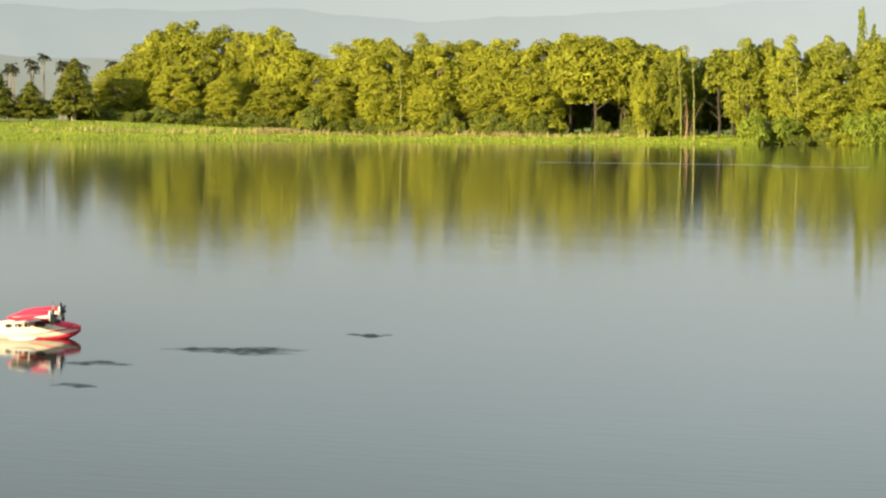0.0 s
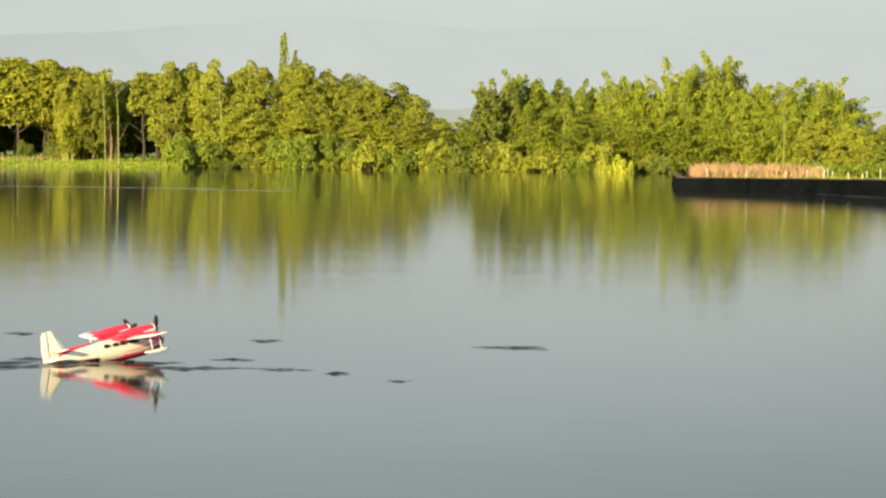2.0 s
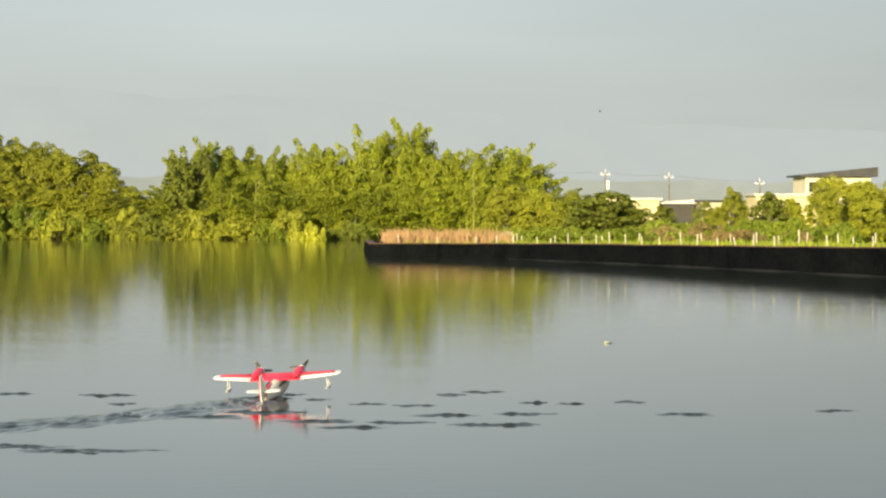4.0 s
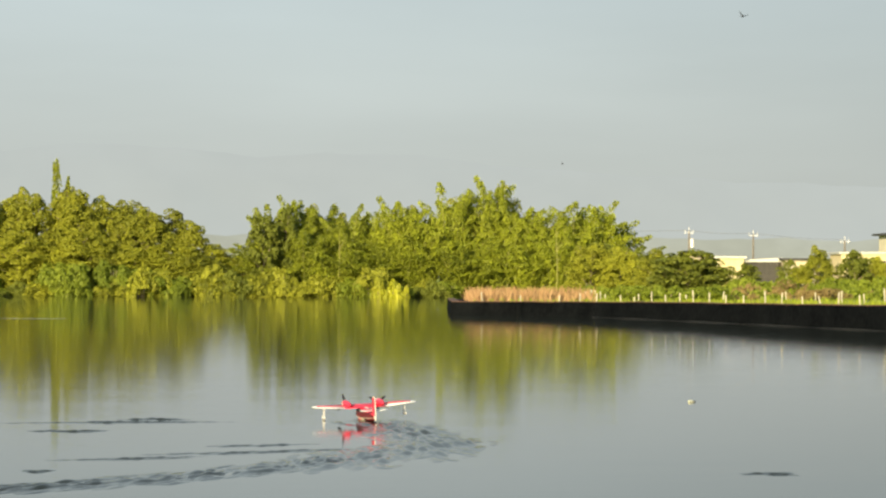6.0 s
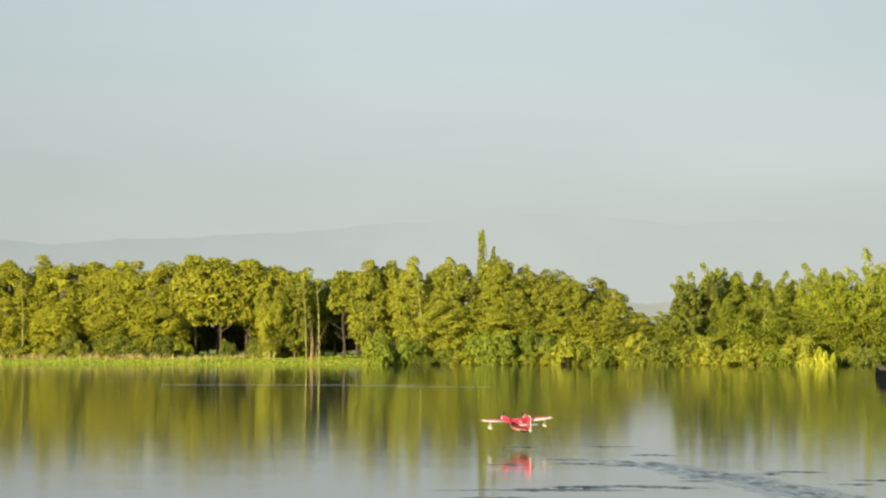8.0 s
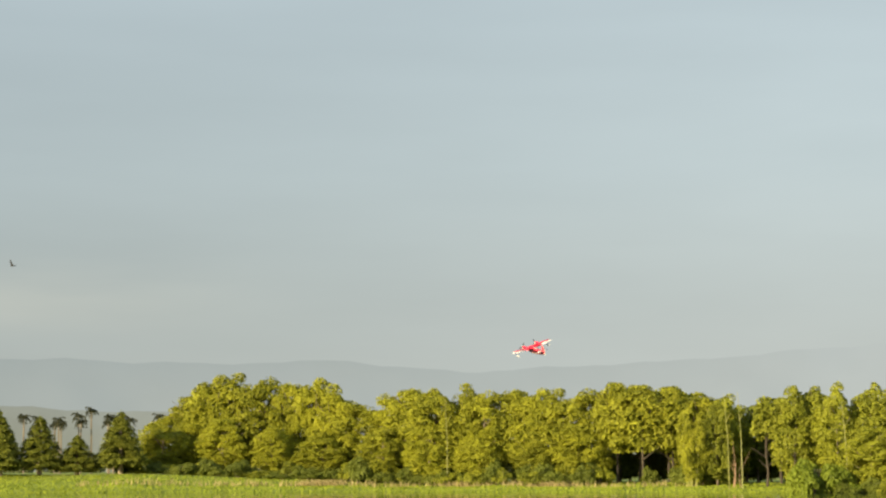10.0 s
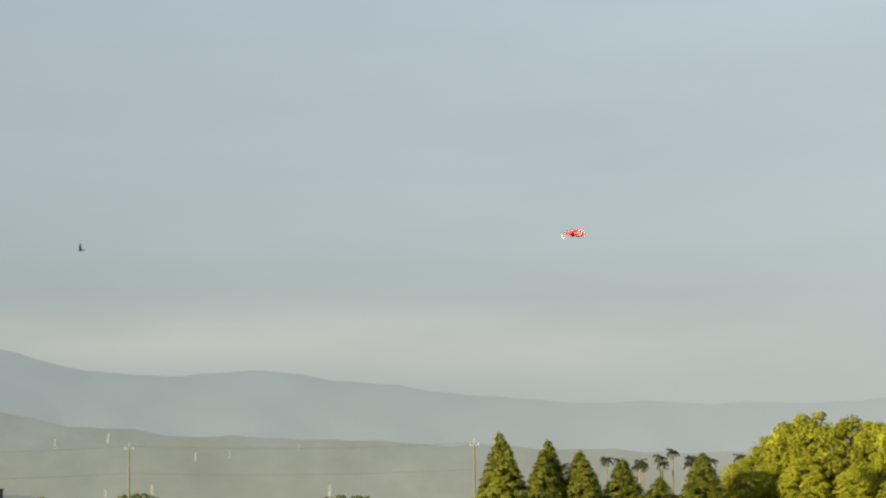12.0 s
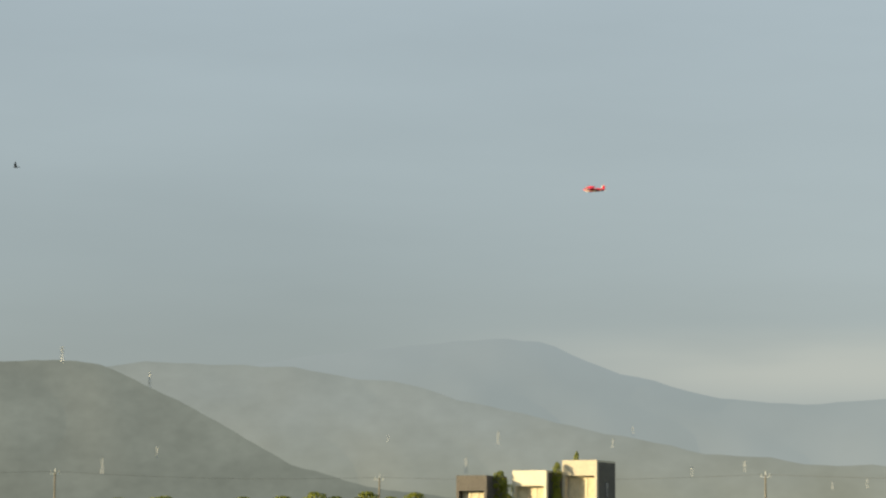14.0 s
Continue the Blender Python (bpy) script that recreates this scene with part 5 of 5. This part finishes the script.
        prop = new("propeller")
        prop.parent = plane
        prop.location = (0.462, y, 0.221)
        PROPS.append(prop)
        bm = bmesh.new()
        loft(bm, [[Vector((x, math.cos(a) * r, math.sin(a) * r)) for a in [2 * math.pi * k / 10 for k in range(10)]] for x, r in ((-0.012, 0.020), (0.012, 0.018), (0.034, 0.005))])
        part("spinner", bm, M_BLACK, prop, "", True)
        for k in range(3):
            bm = bmesh.new()
            a = 2 * math.pi * k / 3
            m = Matrix.Rotation(a, 4, "X")
            loft(bm, [[m @ Vector((x * c, y2 * c, z)) for x, y2 in ((0.010, 0.014), (0.016, -0.020), (-0.006, -0.016), (-0.010, 0.016))]
                      for z, c in ((0.010, 0.7), (0.060, 1.1), (0.115, 0.9), (0.142, 0.35))])
            part("blade", bm, M_BLACK, prop)
        # wing-tip float on struts
        y = side * 0.60
        bm = bmesh.new()
        loft(bm, [[Vector((x, y + math.cos(a) * r, 0.035 + dz + math.sin(a) * r * 1.1)) for a in [2 * math.pi * k / 12 for k in range(12)]]
                  for x, r, dz in ((0.11, 0.006, 0.012), (0.17, 0.015, 0.004), (0.26, 0.019, 0.0), (0.34, 0.015, 0.006), (0.38, 0.005, 0.016))])
        part("wing_float", bm, M_WING_WHITE, plane, "white wing-tip float", True)
        for x in (0.20, 0.30):
            bm = bmesh.new()
            tube(bm, (x, y, 0.055), (x - 0.01, y - side * 0.01, 0.196), 0.0055, 0.005, 6)
            part("float_strut", bm, M_WING_WHITE, plane)
        # tailplane half
        bm = bmesh.new()
        loft(bm, [wing_ring(side * 0.019, -0.43, 0.15, 0.160, 0.010, 0.07), wing_ring(side * 0.16, -0.45, 0.12, 0.163, 0.007, 0.07), wing_ring(side * 0.20, -0.475, 0.08, 0.164, 0.004, 0.07)])
        part("tailplane", bm, M_WING_WHITE, plane, "white tailplane half", True)
    # fin and rudder
    def fin_ring(z, x0, x1, t):
        return [Vector((x0, 0, z)), Vector((x0 - (x0 - x1) * 0.3, t, z)), Vector((x1, t * 0.4, z)), Vector((x1, -t * 0.4, z)), Vector((x0 - (x0 - x1) * 0.3, -t, z))]
    bm = bmesh.new()
    loft(bm, [fin_ring(0.055, -0.30, -0.575, 0.02), fin_ring(0.14, -0.40, -0.575, 0.018), fin_ring(0.30, -0.495, -0.575, 0.013), fin_ring(0.36, -0.53, -0.575, 0.006)])
    part("fin", bm, M_HULL_WHITE, plane, "cream-white tail fin")
    bm = bmesh.new()
    loft(bm, [fin_ring(0.025, -0.579, -0.655, 0.012), fin_ring(0.18, -0.579, -0.665, 0.011), fin_ring(0.31, -0.579, -0.655, 0.008), fin_ring(0.355, -0.579, -0.63, 0.004)])
    part("rudder", bm, M_WING_WHITE, plane, "white rudder")
    return plane


PROPS = []
PLANE = make_plane()


def bird(name, label):
    ob = base(name, pose(0, 0, 0), label, "bird")
    bm = bmesh.new()
    loft(bm, [[Vector((x, math.cos(a) * r, math.sin(a) * r)) for a in [2 * math.pi * k / 8 for k in range(8)]] for x, r in ((-0.16, 0.004), (-0.10, 0.03), (0.02, 0.045), (0.12, 0.028), (0.17, 0.004))])
    part("body", bm, M_BIRD, ob, "", True)
    bm = bmesh.new()
    loft(bm, [[Vector((-0.12, w, 0.004)), Vector((-0.12, -w, 0.004)), Vector((-0.27, -w * 1.8, 0)), Vector((-0.27, w * 1.8, 0))] if k else
              [Vector((-0.12, w, 0.012)), Vector((-0.12, -w, 0.012)), Vector((-0.27, -w * 1.8, 0.008)), Vector((-0.27, w * 1.8, 0.008))] for k, w in ((0, 0.03), (1, 0.03))])
    part("tail", bm, M_BIRD, ob)
    for side in (-1, 1):
        bm = bmesh.new()
        loft(bm, [wing_ring(side * y, xf, c, 0, 0.012) for y, xf, c in ((0.02, 0.08, 0.16), (0.20, 0.11, 0.15), (0.42, 0.03, 0.05))])
        w = part("wing", bm, M_BIRD, ob)
        w.location = (0, 0, 0.02)
        WINGS.append((w, side))
    ob.scale = (0.6, 0.6, 0.6)
    return ob


WINGS = []
BIRD_A = bird("black_bird", "small black bird in flight")
BIRD_B = bird("black_bird", "small black bird far off over the pond")
BIRD_C = bird("black_bird", "small dark bird crossing high over the pond")
BIRD_C.scale = (0.42, 0.42, 0.42)
BIRD_B.scale = (0.28, 0.28, 0.28)


# ---- things afloat ----
def make_floats():
    ob = base("floating_bottle", pose(4.48, 38.7, 0.0, 0, 0, 30) @ Matrix.Scale(0.62, 4), "pale plastic bottle bobbing on the pond", "bottle")
    bm = bmesh.new()
    loft(bm, [[Vector((x, math.cos(a) * r, 0.02 + math.sin(a) * r)) for a in [2 * math.pi * k / 12 for k in range(12)]] for x, r in ((-0.09, 0.03), (-0.07, 0.042), (0.05, 0.042), (0.09, 0.016), (0.12, 0.015))])
    part("body", bm, M_SCUM_PALE, ob, "", True)
    bm = bmesh.new()
    tube(bm, (0.12, 0, 0.02), (0.145, 0, 0.02), 0.018, 0.018, 10)
    part("cap", bm, M_FRAME, ob)


def make_scum_lines():
    """Long thin lines of pale scum on the water."""
    rng = np.random.default_rng(61)
    for x0, y0, x1, y1, w in ((-34.5, 113.5, -21.3, 113.6, 0.5), (-21.5, 109.6, -17.0, 110.3, 0.3)):
        n = 60
        s = np.linspace(0, 1, n)
        x, y = x0 + (x1 - x0) * s, y0 + (y1 - y0) * s + 0.25 * np.sin(s * 9 + x0)
        wide = w * (0.25 + 0.75 * np.abs(np.sin(s * 17 + x0))) * np.sin(np.pi * np.clip(s, 0.02, 0.98)) ** 0.5 * rng.uniform(0.5, 1.1, n)
        verts = np.concatenate([np.stack([x, y - wide, 0 * x + 0.004], 1), np.stack([x, y + wide, 0 * x + 0.004], 1), np.stack([x, y, 0 * x + 0.012], 1)])
        faces = [(k, k + 1, 2 * n + k + 1, 2 * n + k) for k in range(n - 1)] + [(2 * n + k, 2 * n + k + 1, n + k + 1, n + k) for k in range(n - 1)]
        tagged(link("scum_streak", verts, faces, M_FOAM), "long thin pale scum line on the water", "scum", "scum lines", "stuff")


M_RIPPLE = water_material("ripple_water", 0.13, ((2.4, 1.0, 1.8, 0.010),))
RIPPLES = []


def ripple(x, y, length, width, turn, rise, amp=0.012, wave=0.16, seed=0, calm=99.0):
    """A rigid patch of small waves that lifts out of the flat water at its time and sinks back when the water calms; its rim lies under the surface."""
    rng = np.random.default_rng(seed + 700)
    nu, nv = max(12, int(length / 0.035)), max(8, int(width / 0.03))
    nu, nv = min(nu, 110), min(nv, 60)
    u, v = np.meshgrid(np.linspace(-1, 1, nu), np.linspace(-1, 1, nv))
    ph = rng.uniform(0, 6.28, 4)
    rim = np.sqrt(u * u + v * v) + 0.16 * np.sin(3 * np.arctan2(v, u) + ph[0]) + 0.10 * np.sin(7 * np.arctan2(v, u) + ph[1])
    window = smoothstep(1.0, 0.0, rim)
    px, py = u * length / 2, v * width / 2
    k = 2 * math.pi / wave
    z = np.sin(py * k + 1.4 * np.sin(px * 2.3 + ph[2]) + ph[3]) * 0.6 + np.sin((py * 0.8 + px * 0.4) * k * 0.7 + ph[0]) * 0.4 + np.sin((py * 0.9 - px * 0.3) * k * 1.7 + ph[1]) * 0.3
    z = (z + 0.15) * amp * window + 0.001 - 0.012 * (1 - smoothstep(0.0, 0.12, window))
    verts = np.stack([px, py, z], -1).reshape(-1, 3)
    r, cc = np.meshgrid(np.arange(nv - 1), np.arange(nu - 1), indexing="ij")
    q = (r * nu + cc).ravel()
    ob = link("water_ripple", verts, np.stack([q, q + 1, q + nu + 1, q + nu], 1), M_RIPPLE, smooth=True)
    tagged(ob, "patch of small dark ripples on the pond", "ripple", "ripples on the pond")
    RIPPLES.append((ob, x, y, turn, rise, calm))


def make_ripples():
    # stray cat's-paws, there from the start or as the plane comes near
    rows = [(-8.62, 19.19, 1.3, 0.9, 0.0), (-9.31, 17.74, 0.6, 0.4, 0.0), (-8.72, 16.19, 0.45, 0.25, 0.0), (-8.51, 20.17, 0.55, 0.35, 0.2), (-8.08, 21.05, 0.5, 0.25, 0.0),
            (-7.1, 20.47, 0.7, 0.5, 0.6), (-6.67, 21.11, 0.8, 0.35, 0.6), (-5.89, 22.15, 0.7, 0.4, 1.0), (-4.79, 21.99, 0.8, 0.3, 1.0), (-4.33, 21.53, 1.2, 0.45, 1.1), (-2.84, 21.29, 0.3, 0.3, 1.0),
            (-2.21, 20.72, 0.25, 0.2, 1.0), (-7.53, 22.9, 0.3, 0.25, 1.0), (-6.9, 25.12, 0.35, 0.4, 1.5), (-4.1, 24.74, 0.4, 0.5, 1.5)]
    for k, (x, y, l, w, t) in enumerate(rows):
        ripple(x, y, l * 1.15, w * 0.9, 8, t, 0.020, 0.12, k)
    rows = [(-4.6, 26.59, 1.4, 0.8, 1.9), (-3.88, 25.28, 0.3, 0.3, 1.9), (-0.81, 24.97, 1.0, 0.6, 1.9), (-0.19, 23.88, 0.8, 0.5, 1.9), (0.15, 23.18, 0.7, 0.4, 1.9), (0.62, 23.71, 0.7, 0.3, 1.9),
            (1.14, 24.62, 0.35, 0.4, 1.9), (1.7, 23.43, 0.8, 0.4, 1.9), (0.3, 26.08, 0.4, 0.3, 1.9), (0.8, 25.86, 0.5, 0.3, 1.9), (-1.39, 24.44, 0.9, 0.6, 1.7), 
            (-4.71, 31.07, 1.1, 0.5, 5.0), (-4.44, 33.01, 0.8, 0.6, 5.0), (-3.88, 33.7, 1.0, 0.5, 5.0)]
    for k, (x, y, l, w, t) in enumerate(rows):
        ripple(x, y, l * 1.15, w * 0.9, 0, t, 0.021, 0.13, 20 + k, 99.0 if t > 4 else 4.4 + 0.05 * k)
    rows = [(-0.9, 26.97, 0.7, 0.6), (-0.59, 27.49, 0.4, 0.3), (-0.26, 26.72, 0.35, 0.3), (1.11, 24.58, 0.8, 0.4), (1.31, 27.41, 0.4, 0.6), (1.72, 27.86, 0.5, 0.3), (2.59, 26.08, 0.35, 0.3),
            (2.22, 26.24, 0.4, 0.3), (2.0, 24.72, 0.7, 0.4), (1.5, 23.44, 0.9, 0.4), (3.29, 26.32, 0.4, 0.3), (-3.91, 27.65, 0.5, 0.4), (-2.75, 27.4, 0.7, 0.4), (-2.46, 26.14, 0.35, 0.3), (5.4, 25.09, 0.5, 0.3)]
    for k, (x, y, l, w) in enumerate(rows):
        ripple(x, y, l * 1.15, w * 0.9, 0, 2.8, 0.021, 0.13, 140 + k, 4.4 + 0.05 * k)
    # dark slicks that the wake throws out: x, y, length, width, time, turn
    rows = [(-0.85, 38.25, 0.9, 0.5, 6.6, 0), (-1.3, 37.6, 0.6, 0.3, 6.6, 0), (0.29, 36.14, 0.6, 0.35, 6.4, 0), (-4.2, 33.0, 2.6, 0.5, 5.2, 8), (-2.0, 27.5, 2.2, 0.5, 5.0, 24), (-3.3, 26.5, 1.6, 0.4, 5.0, 20),
            (-5.06, 41.63, 0.8, 0.45, 7.1, 0), (-4.63, 40.3, 1.0, 0.4, 7.1, 0), (-5.86, 39.75, 0.7, 0.3, 7.0, 0), (-3.7, 43.6, 0.8, 0.6, 7.4, 0), (-3.57, 39.87, 1.4, 0.5, 7.2, 10), (-3.29, 34.01, 1.8, 0.5, 7.0, 5),
            (-2.3, 35.5, 0.6, 0.4, 6.0, 0), (-2.5, 33.83, 1.0, 0.35, 5.8, 0), (-2.0, 28.6, 1.2, 0.4, 5.6, 20), (-1.1, 26.41, 0.5, 0.3, 5.6, 0), (0.03, 35.07, 0.6, 0.35, 6.0, 0), (-4.9, 47.0, 1.0, 0.5, 7.6, 0), (-6.6, 46.5, 0.7, 0.4, 7.6, 0)]
    for k, (x, y, l, w, t, turn) in enumerate(rows):
        ripple(x, y, l * 1.4, w, turn, t, 0.014, 0.13, 40 + k)
    rows = [(-4.04, 22.49, 0.4, 0.3, 0.6), (-3.39, 21.57, 0.5, 0.3, 0.6), (3.73, 24.65, 0.55, 0.5, 0.0), (-2.3, 20.9, 1.1, 0.4, 2.2), (-3.0, 21.3, 0.9, 0.4, 2.1)]
    for k, (x, y, l, w, t) in enumerate(rows):
        ripple(x, y, l * 1.4, w, 0, t, 0.018, 0.12, 64 + k)
    # the wake along the plane's run
    run = [r for r in FLIGHT if r[0] <= 7.5]
    t = 0.9
    k = 0
    while t < 7.5:
        f = [float(np.interp(t, [r[0] for r in run], [r[i] for r in run])) for i in (1, 2, 4)]
        x = f[0] - 0.75 * math.cos(radians(f[2]))
        y = f[1] - 0.75 * math.sin(radians(f[2]))
        speed = 3.0 if t < 4 else 4.5
        ripple(x, y, speed * 0.30 * 3.0, 1.0 if t < 4 else 1.4, f[2] + 5 * math.sin(k * 2.1), t - 0.2, (0.032 if t < 4 else 0.034) + 0.005 * math.sin(k * 1.3), (0.19 if t < 4 else 0.30) + 0.02 * (k * 37 % 10), 80 + k)
        t += 0.15
        k += 1


# ---- movement ----
# seconds, x, y, z of the keel step, heading (counter-clockwise from +x), nose up, left wing down
FLIGHT = [
    (0.0, -11.14, 19.46, 0.0, 18, 2, 0), (0.5, -9.62, 19.72, 0.0, 24, 4, 0), (1.0, -8.06, 20.07, 0.015, 30, 6, 2),
    (1.5, -6.60, 20.97, 0.025, 35, 7, 3), (2.0, -5.24, 22.10, 0.025, 43, 7, 4), (2.5, -3.80, 23.12, 0.025, 54, 7.5, 4),
    (3.0, -2.59, 24.34, 0.02, 63, 8, 2.5), (3.5, -1.56, 25.60, 0.02, 71, 8, 3), (3.7, -1.29, 26.15, 0.02, 74, 8, 3),
    (4.75, 0.24, 29.30, 0.02, 92, 3, 3), (5.8, -0.54, 32.85, 0.015, 101, 0, 3), (6.0, -0.80, 33.57, 0.015, 102, 0, 3),
    (6.5, -1.52, 35.80, 0.02, 105, 0, 3), (7.0, -2.65, 38.42, 0.03, 109, 0, 3), (7.5, -4.33, 42.00, 0.06, 112, 1, 1),
    (7.8, -5.73, 45.60, 0.15, 114, 2, 1), (8.0, -6.78, 47.95, 0.29, 116, 4, 2), (8.2, -7.98, 50.80, 0.53, 119, 6, 4),
    (9.2, -16.5, 66.5, 3.3, 127, 12, 14), (10.3, -28.73, 79.82, 7.32, 140, 11, 22), (10.5, -32.17, 83.82, 8.21, 142, 11, 23), (11, -41.67, 92.68, 10.81, 150, 11, 22),
    (11.5, -52.22, 99.52, 13.68, 158, 11, 20), (12, -61.27, 101.01, 16.27, 166, 10, 19), (12.5, -70.37, 100.77, 18.36, 174, 9, 18),
    (13, -79.66, 99.78, 20.40, 184, 7, 18), (13.5, -88.77, 97.07, 21.63, 196, 5, 17), (14, -98.16, 93.25, 22.91, 209, 3, 15)]


make_floats()
make_scum_lines()
make_ripples()


def motions():
    walk(PLANE, [(t, pose(x, y, z, 0, 0, h) @ pose(0, 0, 0, 0, -up, 0) @ pose(0, 0, 0, -lean)) for t, x, y, z, h, up, lean in FLIGHT])
    for k, prop in enumerate(PROPS):
        at = prop.location.copy()
        walk(prop, [(0.1 * n, pose(at.x, at.y, at.z, 37.0 * n + 50 * k)) for n in range(141)])
    walk(BIRD_A, [(t, pose(x, y, z, 0, 0, h) @ pose(0, 0, 0, lean)) for t, x, y, z, h, lean in (
        (0.0, -75.0, 45.0, 14.0, 60, 0), (6.0, -66.0, 58.0, 13.0, 55, 0), (8.2, -54.0, 70.0, 12.0, 60, 0), (9.2, -47.0, 77.0, 10.5, 110, 20), (10.3, -46.1, 76.9, 9.9, 190, 30), (11.0, -49.7, 74.4, 11.7, 205, 40), (11.5, -55.4, 70.3, 12.0, 215, 35), (12.0, -61.5, 64.8, 12.4, 222, 40),
        (12.5, -67.1, 59.0, 12.9, 228, 45), (13.3, -72.5, 51.5, 14.5, 236, 20), (14.0, -77.6, 43.3, 16.3, 238, 10))])
    walk(BIRD_B, [(t, pose(x, y, z, 0, 0, h)) for t, x, y, z, h in (
        (0.0, 34.0, 86.0, 5.0, 170), (3.3, 14.7, 88.7, 6.1, 175), (3.6, 12.5, 89.0, 6.1, 178), (4.8, 7.0, 89.5, 6.6, 180), (6.1, 5.2, 89.7, 6.4, 180), (6.5, 4.4, 89.8, 6.2, 120),
        (6.7, 4.2, 89.8, 6.7, 60), (7.5, 5.5, 89.7, 7.1, 10), (9.0, 15.0, 89.0, 8.0, 0), (14.0, 60.0, 80.0, 12.0, -10))])
    walk(BIRD_C, [(t, pose(x, y, z, 0, 0, h) @ pose(0, 0, 0, 20)) for t, x, y, z, h in (
        (0.0, -14.0, 40.0, 30.0, 50), (4.8, 0.5, 52.0, 14.0, 48), (5.8, 6.86, 57.7, 8.80, 46), (6.0, 8.20, 59.5, 8.80, 44), (6.2, 10.1, 61.2, 8.45, 42), (6.6, 14.5, 64.0, 8.0, 35), (14.0, 95.0, 100.0, 20.0, 25))])
    for ob, x, y, turn, rise, calm in RIPPLES:
        low, up = pose(x, y, -0.06, 0, 0, turn), pose(x, y, 0.0, 0, 0, turn)
        rows = [(0.0, up)] if rise <= 0 else [(0.0, low), (rise, low), (rise + 0.3, up)]
        walk(ob, rows + ([(calm, up), (calm + 0.8, low), (14.0, low)] if calm < 13 else [(14.0, up)]))
    for wing, side in WINGS:
        at = wing.location.copy()
        walk(wing, [(0.1 * n, pose(at.x, at.y, at.z, side * (8 + 26 * math.sin(n * 1.9)))) for n in range(141)])


motions()
